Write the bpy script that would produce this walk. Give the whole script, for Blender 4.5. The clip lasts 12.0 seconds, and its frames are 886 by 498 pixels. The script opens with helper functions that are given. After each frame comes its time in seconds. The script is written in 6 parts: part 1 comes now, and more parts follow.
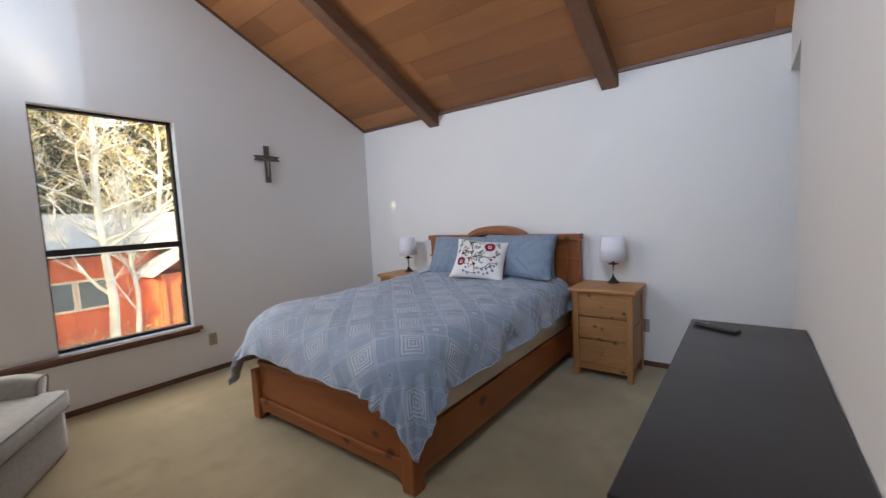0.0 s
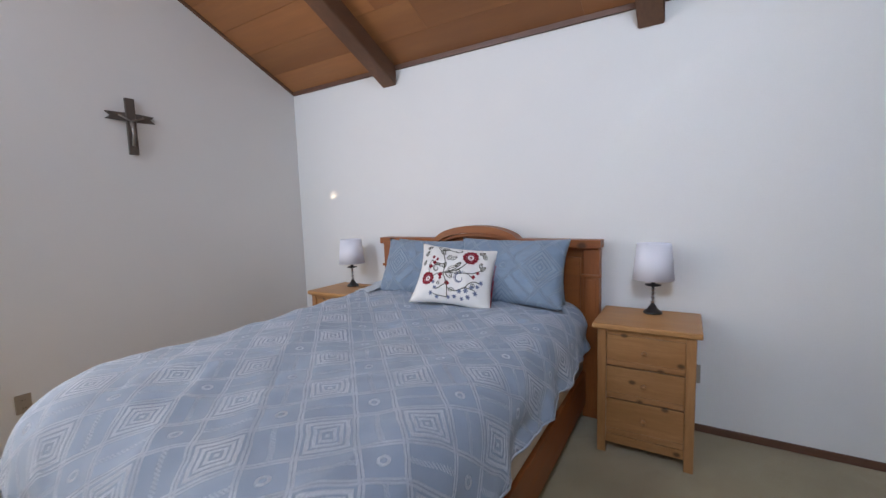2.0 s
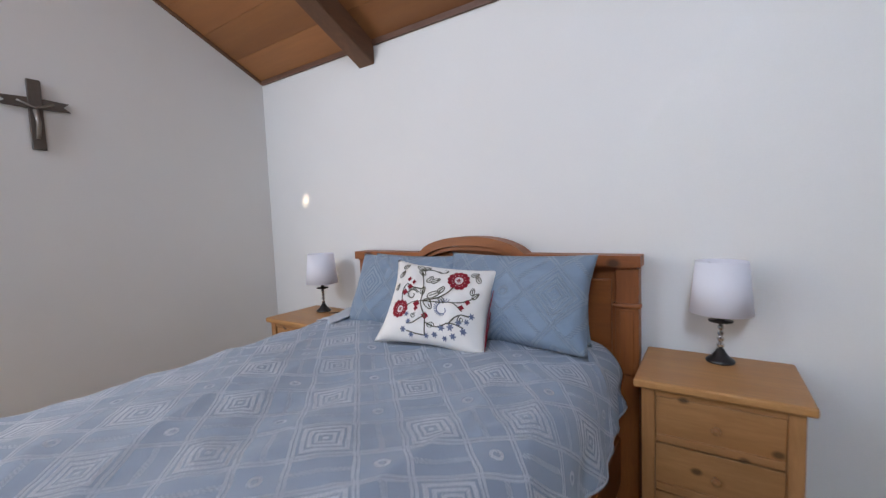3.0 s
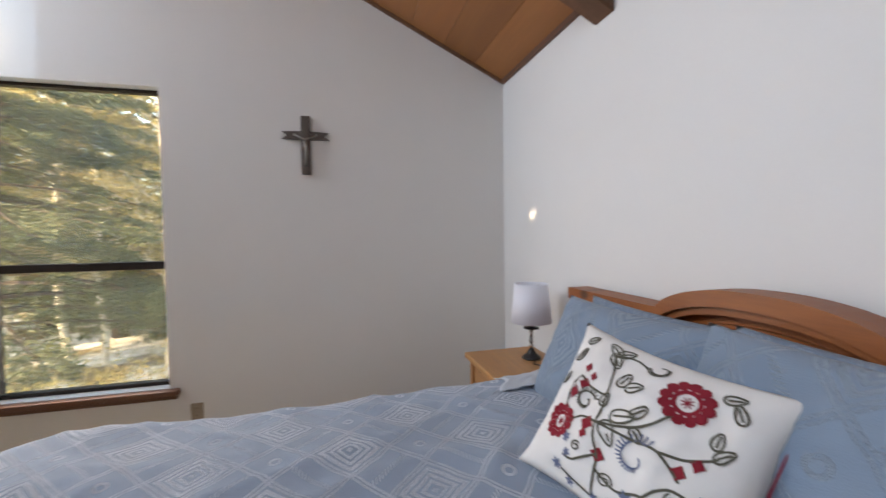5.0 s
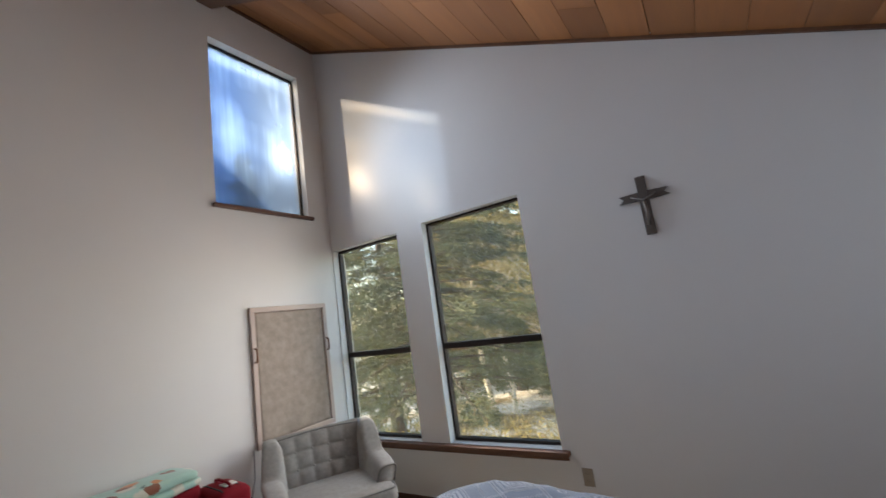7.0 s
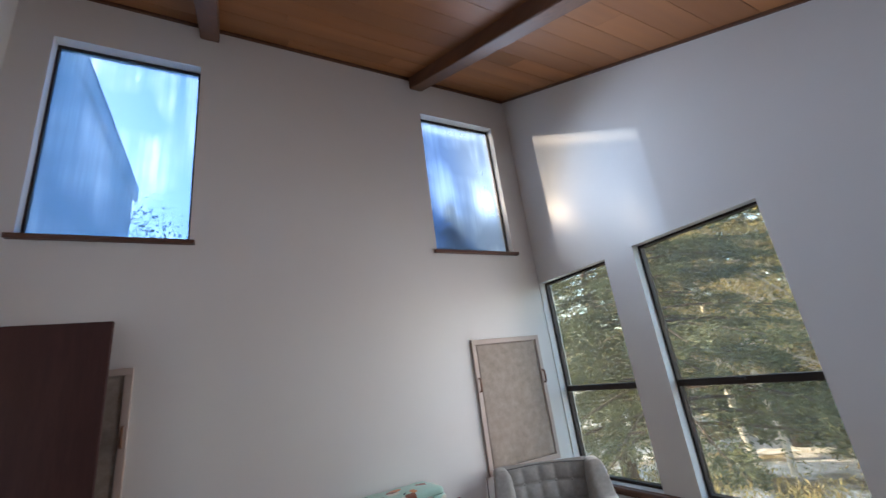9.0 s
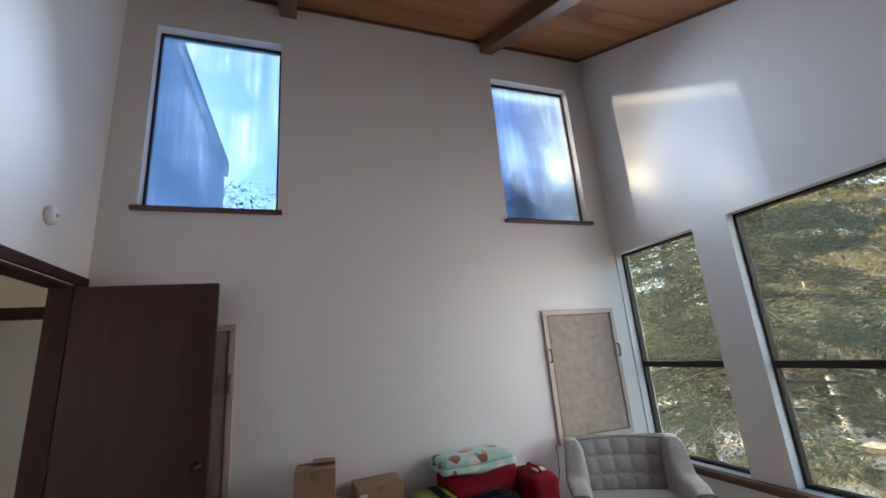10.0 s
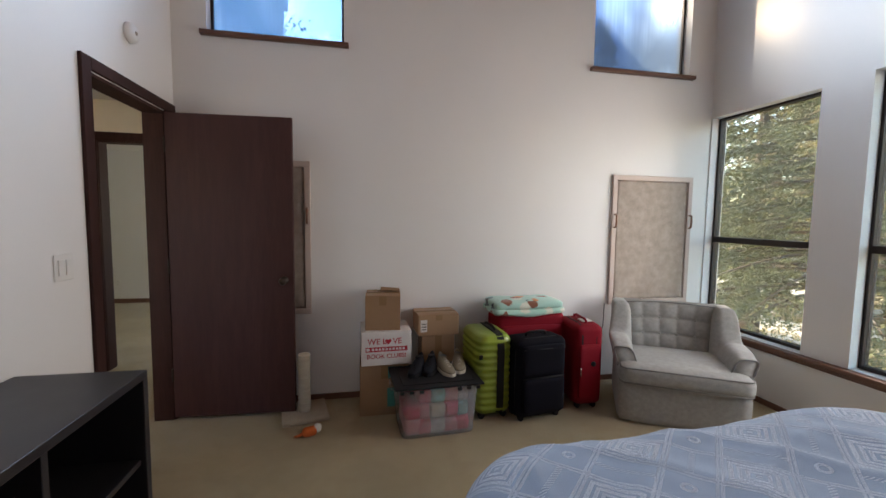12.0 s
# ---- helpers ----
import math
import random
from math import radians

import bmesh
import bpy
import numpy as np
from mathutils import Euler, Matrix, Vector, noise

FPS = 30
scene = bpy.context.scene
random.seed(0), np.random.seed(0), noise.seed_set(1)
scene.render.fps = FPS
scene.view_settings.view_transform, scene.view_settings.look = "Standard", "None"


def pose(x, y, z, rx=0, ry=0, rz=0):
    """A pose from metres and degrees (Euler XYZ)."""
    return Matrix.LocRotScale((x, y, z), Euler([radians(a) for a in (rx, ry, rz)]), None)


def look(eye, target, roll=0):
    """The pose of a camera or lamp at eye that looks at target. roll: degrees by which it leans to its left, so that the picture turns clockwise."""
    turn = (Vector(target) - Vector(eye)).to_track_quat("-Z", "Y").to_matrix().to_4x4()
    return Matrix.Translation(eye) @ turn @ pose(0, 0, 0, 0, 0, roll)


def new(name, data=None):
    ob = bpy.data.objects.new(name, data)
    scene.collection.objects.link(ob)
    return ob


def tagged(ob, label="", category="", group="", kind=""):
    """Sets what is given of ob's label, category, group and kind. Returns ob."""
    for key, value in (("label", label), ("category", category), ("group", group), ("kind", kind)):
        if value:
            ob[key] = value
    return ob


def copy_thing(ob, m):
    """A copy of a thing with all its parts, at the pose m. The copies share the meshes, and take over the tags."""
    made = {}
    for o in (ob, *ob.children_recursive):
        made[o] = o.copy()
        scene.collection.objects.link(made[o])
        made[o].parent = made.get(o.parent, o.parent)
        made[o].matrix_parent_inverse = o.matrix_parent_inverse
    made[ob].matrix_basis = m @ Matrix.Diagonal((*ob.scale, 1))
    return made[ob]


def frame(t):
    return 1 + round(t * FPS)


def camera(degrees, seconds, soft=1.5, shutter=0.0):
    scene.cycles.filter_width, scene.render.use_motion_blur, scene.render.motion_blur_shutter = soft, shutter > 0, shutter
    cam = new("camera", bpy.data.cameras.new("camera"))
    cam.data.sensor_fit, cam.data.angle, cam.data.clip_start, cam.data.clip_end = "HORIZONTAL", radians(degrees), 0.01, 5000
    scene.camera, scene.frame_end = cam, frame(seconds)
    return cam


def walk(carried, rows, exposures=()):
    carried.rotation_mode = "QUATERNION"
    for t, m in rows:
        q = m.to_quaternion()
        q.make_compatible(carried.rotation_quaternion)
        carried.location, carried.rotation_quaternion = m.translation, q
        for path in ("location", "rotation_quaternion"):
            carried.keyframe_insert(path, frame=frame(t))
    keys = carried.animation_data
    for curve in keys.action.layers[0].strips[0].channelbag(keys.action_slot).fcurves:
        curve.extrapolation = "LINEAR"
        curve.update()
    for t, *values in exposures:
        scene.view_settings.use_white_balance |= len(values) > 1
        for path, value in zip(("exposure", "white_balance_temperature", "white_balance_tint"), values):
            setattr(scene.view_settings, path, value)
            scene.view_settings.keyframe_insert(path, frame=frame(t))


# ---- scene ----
cam = camera(95.3, 12.0, soft=1.35, shutter=0.35)
PATH = [
    (0, (0.4, 0.497, 1.411), (-0.808, 2.082, 1.242), -2.8),
    (0.5, (0.21, 0.693, 1.397), (-0.878, 2.364, 1.254), -3.2),
    (1, (-0.006, 0.945, 1.375), (-0.995, 2.675, 1.213), -2.8),
    (1.5, (-0.215, 1.203, 1.397), (-1.209, 2.928, 1.206), -2.4),
    (2, (-0.372, 1.513, 1.402), (-1.405, 3.214, 1.202), -1.8),
    (2.5, (-0.51, 1.826, 1.375), (-1.557, 3.521, 1.193), -1.4),
    (2.7, (-0.537, 1.973, 1.363), (-1.594, 3.663, 1.202), -1.6),
    (4.3, (-0.794, 2.887, 1.428), (-2.418, 4.051, 1.339), -3.1),
    (4.5, (-0.828, 2.943, 1.415), (-2.555, 3.949, 1.348), -2.6),
    (5, (-0.871, 3.079, 1.439), (-2.806, 3.58, 1.363), -0.8),
    (5.5, (-0.877, 3.024, 1.453), (-2.876, 3.06, 1.405), -2.6),
    (6, (-0.869, 3.022, 1.462), (-2.827, 2.618, 1.518), -4.7),
    (6.5, (-0.86, 3.079, 1.497), (-2.694, 2.302, 1.679), -6.6),
    (7, (-0.84, 3.133, 1.521), (-2.505, 2.073, 1.845), -8.2),
    (7.2, (-0.83, 3.159, 1.542), (-2.419, 2.003, 1.915), -8.7),
    (8.8, (-0.764, 3.14, 1.53), (-1.789, 1.531, 2.131), -8.0),
    (9, (-0.771, 3.153, 1.527), (-1.716, 1.496, 2.127), -7.5),
    (9.5, (-0.753, 3.136, 1.531), (-1.538, 1.387, 2.099), -6.2),
    (10, (-0.725, 3.132, 1.521), (-1.38, 1.308, 2.015), -4.6),
    (10.5, (-0.698, 3.111, 1.504), (-1.271, 1.229, 1.863), -3.0),
    (11, (-0.683, 3.079, 1.463), (-1.206, 1.157, 1.647), -1.4),
    (11.5, (-0.678, 3.074, 1.436), (-1.14, 1.128, 1.442), -0.2),
    (12, (-0.666, 3.072, 1.424), (-1.056, 1.117, 1.27), 0.8),
]
EXPOSURES = [(0.0, 3.68, 6400, 15), (1.5, 3.84, 6340, 15), (2.5, 3.88, 6360, 15), (4.5, 3.88, 6700, 14), (5.5, 3.66, 6540, 14), (7.0, 3.26, 6120, 13), (9.5, 3.22, 5640, 13), (10.5, 3.16, 5880, 13), (11.0, 3.18, 5960, 13), (12.0, 3.64, 6150, 13)]
walk(cam, [(t, look(eye, target, roll)) for t, eye, target, roll in PATH], EXPOSURES)

# ---- world and sun ----
SUN_WAY = Vector((-1.0, 1.42, -0.80)).normalized()
world = bpy.data.worlds.new("sky")
scene.world = world
world.use_nodes = True
wn = world.node_tree.nodes
sky = wn.new("ShaderNodeTexSky")
sky.sky_type, sky.sun_disc = "NISHITA", False
sky.sun_elevation, sky.sun_rotation = radians(24.7), radians(144.8)
wn["Background"].inputs["Strength"].default_value = 0.15
world.node_tree.links.new(sky.outputs["Color"], wn["Background"].inputs["Color"])
sun = new("sun", bpy.data.lights.new("sun", "SUN"))
sun.data.energy, sun.data.angle, sun.data.color = 2.4, radians(0.5), (1.0, 0.81, 0.57)
sun.matrix_world = Matrix.Translation((6, -7, 9)) @ SUN_WAY.to_track_quat("-Z", "Y").to_matrix().to_4x4()


def daylight_lamp(at, way, width, height, watts, colour, spread=180):
    """The sky's light through one window or an added wall hole: a lamp there that faces the room."""
    lamp_data = bpy.data.lights.new("daylight_lamp", "AREA")
    lamp_data.shape, lamp_data.size, lamp_data.size_y = "RECTANGLE", width, height
    lamp_data.energy, lamp_data.color, lamp_data.spread = watts, colour, radians(spread)
    ob = new("daylight_lamp", lamp_data)
    ob.matrix_world = look(at, Vector(at) + Vector(way))


daylight_lamp((-3.738, 1.565, 1.42), (1, 0, 0), 0.84, 1.76, 2.45, (1.0, 0.91, 0.81))
daylight_lamp((-3.738, 0.42, 1.41), (1, 0, 0), 0.50, 1.70, 0.8, (1.0, 0.92, 0.82), 112)
daylight_lamp((-0.07, 0.12, 3.38), (-0.10, 1, -0.42), 0.60, 1.0, 2.1, (0.68, 0.83, 1.0), 110)
daylight_lamp((-3.02, 0.09, 3.38), (0, 1, -0.42), 0.80, 1.0, 1.6, (0.74, 0.86, 1.0), 108)
# two lamps added at made-up holes to brighten the far room and hall
daylight_lamp((-0.63, -2.9, 1.45), (1, 0, 0), 1.3, 1.0, 1.7, (1.0, 0.95, 0.74))
daylight_lamp((2.08, 1.9, 1.5), (-1, 0, 0), 0.9, 1.0, 0.4, (1.0, 0.9, 0.74))


# ---- materials ----
def shader(name):
    m = bpy.data.materials.new(name)
    m.use_nodes = True
    nt = m.node_tree
    return m, nt, nt.nodes, nt.links, nt.nodes["Principled BSDF"]


def node(nt, kind, **inputs):
    n = nt.nodes.new(kind)
    for key, value in inputs.items():
        n.inputs[key].default_value = value
    return n


def mapped(nt, stretch=(1, 1, 1), source="Object"):
    tc, mp = nt.nodes.new("ShaderNodeTexCoord"), nt.nodes.new("ShaderNodeMapping")
    mp.inputs["Scale"].default_value = stretch
    nt.links.new(tc.outputs[source], mp.inputs["Vector"])
    return mp.outputs["Vector"]


def math_node(nt, op, a, b=None, c=None):
    n = nt.nodes.new("ShaderNodeMath")
    n.operation = op
    for i, v in enumerate((a, b, c)):
        if v is None:
            continue
        if isinstance(v, (int, float)):
            n.inputs[i].default_value = v
        else:
            nt.links.new(v, n.inputs[i])
    return n.outputs[0]


def mix_color(nt, fac, a, b, blend="MIX"):
    n = nt.nodes.new("ShaderNodeMix")
    n.data_type, n.blend_type = "RGBA", blend
    for sock, v in ((n.inputs[0], fac), (n.inputs[6], a), (n.inputs[7], b)):
        if isinstance(v, (int, float)):
            sock.default_value = v
        elif isinstance(v, tuple):
            sock.default_value = (*v[:3], 1)
        else:
            nt.links.new(v, sock)
    return n.outputs[2]


def ramp(nt, fac, lo, hi):
    n = nt.nodes.new("ShaderNodeMapRange")
    n.inputs["From Min"].default_value, n.inputs["From Max"].default_value = lo, hi
    nt.links.new(fac, n.inputs["Value"])
    return n.outputs["Result"]


def noise_fac(nt, vec, scale, detail=4.0, rough=0.55):
    n = node(nt, "ShaderNodeTexNoise", Scale=scale, Detail=detail, Roughness=rough)
    nt.links.new(vec, n.inputs["Vector"])
    return n.outputs["Fac"]


def bump(nt, bs, height, strength, distance=0.01):
    b = node(nt, "ShaderNodeBump", Strength=strength, Distance=distance)
    nt.links.new(height, b.inputs["Height"])
    nt.links.new(b.outputs["Normal"], bs.inputs["Normal"])


def dark(c, f):
    return tuple(v * f for v in c)


def plain(name, base, rough=0.6, metal=0.0, var=0.25, scale=3.0, fine=90.0, rel=0.15, dist=0.002, stretch=(1, 1, 1), rand=0.0, sheen=0.0, spec=0.5):
    """Paint, cloth, plastic, metal: a base colour with large and fine variation and relief."""
    m, nt, n, l, bs = shader(name)
    v = mapped(nt, stretch)
    big, small = noise_fac(nt, v, scale), noise_fac(nt, v, fine, 3.0)
    col = mix_color(nt, ramp(nt, big, 0.3, 0.7), dark(base, 1 - var), base)
    col = mix_color(nt, ramp(nt, small, 0.25, 0.75), mix_color(nt, 1.0, col, (1 - var * 0.6,) * 3, "MULTIPLY"), col)
    if rand:
        info = n.new("ShaderNodeObjectInfo")
        r = math_node(nt, "MULTIPLY_ADD", info.outputs["Random"], rand, 1 - rand)
        cc = nt.nodes.new("ShaderNodeCombineColor")
        for i in range(3):
            l.new(r, cc.inputs[i])
        col = mix_color(nt, 1.0, col, cc.outputs[0], "MULTIPLY")
    l.new(col, bs.inputs["Base Color"])
    bs.inputs["Metallic"].default_value = metal
    bs.inputs["Specular IOR Level"].default_value = spec
    l.new(math_node(nt, "MULTIPLY_ADD", big, 0.2, max(rough - 0.1, 0.02)), bs.inputs["Roughness"])
    if sheen:
        bs.inputs["Sheen Weight"].default_value = sheen
    if rel:
        bump(nt, bs, small, rel, dist)
    return m


def timber(name, light, deep, axis, rough=0.45, grain=9.0, knots=0.0, island=0.0, rel=0.12, streak=0.55):
    """Wood with the grain along one axis of the object, with knots where asked."""
    m, nt, n, l, bs = shader(name)
    st = [1.0, 1.0, 1.0]
    st[axis] = 0.12
    v = mapped(nt, tuple(st))
    if island:
        geo = n.new("ShaderNodeNewGeometry")
        add = n.new("ShaderNodeVectorMath")
        add.operation = "ADD"
        cmb = n.new("ShaderNodeCombineXYZ")
        for i in range(3):
            l.new(math_node(nt, "MULTIPLY", geo.outputs["Random Per Island"], 40.0 + i), cmb.inputs[i])
        l.new(v, add.inputs[0])
        l.new(cmb.outputs[0], add.inputs[1])
        v = add.outputs[0]
    broad, fine = noise_fac(nt, v, grain * 0.6, 3.0), noise_fac(nt, v, grain * 6, 5.0, 0.7)
    col = mix_color(nt, ramp(nt, broad, 0.32, 0.68), deep, light)
    col = mix_color(nt, ramp(nt, fine, 0.38, 0.62), mix_color(nt, streak, col, dark(deep, 0.8)), col)
    if island:
        r = math_node(nt, "MULTIPLY_ADD", geo.outputs["Random Per Island"], island, 1 - island * 0.5)
        cc = n.new("ShaderNodeCombineColor")
        for i in range(3):
            l.new(r, cc.inputs[i])
        col = mix_color(nt, 1.0, col, cc.outputs[0], "MULTIPLY")
    if knots:
        vo = node(nt, "ShaderNodeTexVoronoi", Scale=knots)
        vo.voronoi_dimensions = "2D"
        sp, cb = n.new("ShaderNodeSeparateXYZ"), n.new("ShaderNodeCombineXYZ")
        l.new(mapped(nt), sp.inputs[0])
        l.new(math_node(nt, "MULTIPLY", sp.outputs[axis], 0.72), cb.inputs[0])
        l.new(sp.outputs[2], cb.inputs[1])
        l.new(cb.outputs[0], vo.inputs["Vector"])
        near = math_node(nt, "SUBTRACT", 1.0, ramp(nt, vo.outputs["Distance"], 0.055, 0.125))
        sep = n.new("ShaderNodeSeparateColor")
        l.new(vo.outputs["Color"], sep.inputs[0])
        pick = math_node(nt, "GREATER_THAN", sep.outputs[0], 0.42)
        col = mix_color(nt, math_node(nt, "MULTIPLY", math_node(nt, "MULTIPLY", near, pick), 0.9), col, dark(deep, 0.22))
    l.new(col, bs.inputs["Base Color"])
    l.new(math_node(nt, "MULTIPLY_ADD", fine, 0.25, rough - 0.12), bs.inputs["Roughness"])
    bump(nt, bs, fine, rel, 0.002)
    return m


def pane_glass(name, tint, streaks=0.0, dust=0.1, haze=(0.80, 0.77, 0.70), sun_spots=()):
    """Window glass that lets light straight through, thinned by tint, with a weak mirror and a film of dust that has run down it."""
    m, nt, n, l, bs = shader(name)
    n.remove(bs)
    clear, shine = n.new("ShaderNodeBsdfTransparent"), node(nt, "ShaderNodeBsdfGlossy", Roughness=0.03)
    film, glow = node(nt, "ShaderNodeBsdfDiffuse"), node(nt, "ShaderNodeBsdfTranslucent")
    film.inputs["Color"].default_value = glow.inputs["Color"].default_value = (*haze, 1)
    big = ramp(nt, noise_fac(nt, mapped(nt), 2.2), 0.3, 0.7)
    if streaks:
        run = ramp(nt, noise_fac(nt, mapped(nt, (14, 14, 0.5)), 1.0, 5.0, 0.65), 0.38, 0.72)
        area = ramp(nt, noise_fac(nt, mapped(nt, (1, 1, 0.7)), 1.9, 2.0), 0.42, 0.60)
        dirt = math_node(nt, "MULTIPLY", math_node(nt, "MULTIPLY_ADD", run, 0.75, 0.25), area)
        dirt = math_node(nt, "MULTIPLY_ADD", dirt, streaks, dust)
        # dirt streaks also brightened in the tint, for the glare on them
        see = mix_color(nt, math_node(nt, "MULTIPLY", run, area), tint, dark((tint[2],) * 3, 1.6))
        # clearer spots and a dimmer foot, tinted in to shape the sun patch indoors
        if sun_spots:
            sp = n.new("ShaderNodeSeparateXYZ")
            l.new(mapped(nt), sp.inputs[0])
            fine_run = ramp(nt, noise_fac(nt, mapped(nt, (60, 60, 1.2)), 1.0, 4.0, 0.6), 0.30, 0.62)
            low_dim = math_node(nt, "MULTIPLY_ADD", ramp(nt, sp.outputs[2], 0.22, 0.62), 0.75, 0.25)
            see = mix_color(nt, low_dim, dark(tint, 0.45), see)
            # white glare to the west and bluer sky to the east, put into the tint
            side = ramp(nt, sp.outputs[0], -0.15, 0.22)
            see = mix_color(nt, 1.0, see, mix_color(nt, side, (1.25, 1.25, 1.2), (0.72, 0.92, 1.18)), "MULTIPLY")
            for cx, cz, rx, rz, much in sun_spots:
                dx = math_node(nt, "MULTIPLY", math_node(nt, "SUBTRACT", sp.outputs[0], cx), 1 / rx)
                dz = math_node(nt, "MULTIPLY", math_node(nt, "SUBTRACT", sp.outputs[2], cz), 1 / rz)
                far_from = math_node(nt, "ADD", math_node(nt, "MULTIPLY", dx, dx), math_node(nt, "MULTIPLY", dz, dz))
                spot = math_node(nt, "MULTIPLY", math_node(nt, "EXPONENT", math_node(nt, "MULTIPLY", far_from, -1.0)), much)
                see = mix_color(nt, math_node(nt, "MULTIPLY", spot, math_node(nt, "MULTIPLY_ADD", fine_run, 0.5, 0.5)), see, (0.95, 0.92, 0.86))
        l.new(see, clear.inputs["Color"])
    else:
        dirt = math_node(nt, "MULTIPLY_ADD", big, dust * 0.5, dust * 0.75)
        clear.inputs["Color"].default_value = (*tint, 1)
    both, dusty, mx = node(nt, "ShaderNodeMixShader", Fac=0.5), n.new("ShaderNodeMixShader"), n.new("ShaderNodeMixShader")
    l.new(film.outputs[0], both.inputs[1])
    l.new(glow.outputs[0], both.inputs[2])
    l.new(dirt, dusty.inputs[0])
    l.new(clear.outputs[0], dusty.inputs[1])
    l.new(both.outputs[0], dusty.inputs[2])
    fr = node(nt, "ShaderNodeFresnel", IOR=1.25)
    l.new(math_node(nt, "MULTIPLY_ADD", fr.outputs[0], 0.3, 0.01), mx.inputs[0])
    l.new(dusty.outputs[0], mx.inputs[1])
    l.new(shine.outputs[0], mx.inputs[2])
    l.new(mx.outputs[0], n["Material Output"].inputs["Surface"])
    return m


def leaf_paint(name, a, b, trans=0.35):
    m, nt, n, l, bs = shader(name)
    geo = n.new("ShaderNodeNewGeometry")
    col = mix_color(nt, geo.outputs["Random Per Island"], a, b)
    l.new(col, bs.inputs["Base Color"])
    bs.inputs["Roughness"].default_value = 0.7
    tr, mx = n.new("ShaderNodeBsdfTranslucent"), node(nt, "ShaderNodeMixShader", Fac=trans)
    l.new(col, tr.inputs["Color"])
    l.new(bs.outputs[0], mx.inputs[1])
    l.new(tr.outputs[0], mx.inputs[2])
    l.new(mx.outputs[0], n["Material Output"].inputs["Surface"])
    return m


def quilt_paint(name, base, thread, scale=1.0):
    """Woven blue cotton with a tufted lattice: nested squares, rings and dashed lines between double ribbons."""
    m, nt, n, l, bs = shader(name)
    uv = n.new("ShaderNodeUVMap")
    sep = n.new("ShaderNodeSeparateXYZ")
    wob = node(nt, "ShaderNodeTexNoise", Scale=9.0, Detail=2.0)
    l.new(uv.outputs[0], wob.inputs["Vector"])
    l.new(uv.outputs[0], sep.inputs[0])
    jig = math_node(nt, "MULTIPLY_ADD", wob.outputs["Fac"], 0.016, -0.008)
    x, y = math_node(nt, "ADD", sep.outputs[0], jig), math_node(nt, "ADD", sep.outputs[1], jig)
    per = 0.292 * scale
    a = math_node(nt, "MULTIPLY", math_node(nt, "ADD", x, y), 0.7071 / per)
    b = math_node(nt, "MULTIPLY", math_node(nt, "SUBTRACT", y, x), 0.7071 / per)
    fa = math_node(nt, "SUBTRACT", math_node(nt, "FRACT", a), 0.5)
    fb = math_node(nt, "SUBTRACT", math_node(nt, "FRACT", b), 0.5)
    ua, ub = math_node(nt, "ABSOLUTE", fa), math_node(nt, "ABSOLUTE", fb)

    def line(d, at, half):
        return math_node(nt, "LESS_THAN", math_node(nt, "ABSOLUTE", math_node(nt, "SUBTRACT", d, at)), half)

    def either(*v):
        out = v[0]
        for w in v[1:]:
            out = math_node(nt, "MAXIMUM", out, w)
        return out

    both = math_node(nt, "MAXIMUM", ua, ub)
    least = math_node(nt, "MINIMUM", ua, ub)
    ribbons = either(line(ua, 0.262, 0.013), line(ub, 0.262, 0.013), line(ua, 0.300, 0.012), line(ub, 0.300, 0.012))
    squares = either(line(both, 0.200, 0.021), line(both, 0.136, 0.018), line(both, 0.076, 0.016), math_node(nt, "LESS_THAN", both, 0.024))
    ca, cb = math_node(nt, "SUBTRACT", ua, 0.5), math_node(nt, "SUBTRACT", ub, 0.5)
    rr = math_node(nt, "SQRT", math_node(nt, "ADD", math_node(nt, "MULTIPLY", ca, ca), math_node(nt, "MULTIPLY", cb, cb)))
    ring = line(rr, 0.05, 0.016)
    dash = math_node(nt, "LESS_THAN", math_node(nt, "FRACT", math_node(nt, "MULTIPLY", math_node(nt, "ADD", fa, fb), 24.0)), 0.5)
    gap = math_node(nt, "MULTIPLY", math_node(nt, "GREATER_THAN", both, 0.472), math_node(nt, "LESS_THAN", least, 0.26))
    tuft = either(math_node(nt, "MULTIPLY", ribbons, 0.75), squares, ring, math_node(nt, "MULTIPLY", math_node(nt, "MULTIPLY", dash, gap), 0.8))
    fray = noise_fac(nt, uv.outputs[0], 260.0, 2.0)
    soft = noise_fac(nt, uv.outputs[0], 2.6, 3.0)
    tuft = math_node(nt, "MULTIPLY", tuft, ramp(nt, fray, 0.16, 0.56))
    cloth = mix_color(nt, ramp(nt, soft, 0.3, 0.7), dark(base, 0.9), base)
    l.new(mix_color(nt, math_node(nt, "MULTIPLY", math_node(nt, "MULTIPLY", tuft, 0.85), ramp(nt, noise_fac(nt, uv.outputs[0], 5.0, 2.0), -0.15, 0.6)), cloth, thread), bs.inputs["Base Color"])
    bs.inputs["Roughness"].default_value = 0.9
    bs.inputs["Sheen Weight"].default_value = 0.15
    weave = math_node(nt, "MULTIPLY_ADD", fray, 0.18, math_node(nt, "MULTIPLY", soft, 0.2))
    bump(nt, bs, math_node(nt, "ADD", tuft, weave), 0.9, 0.006)
    return m


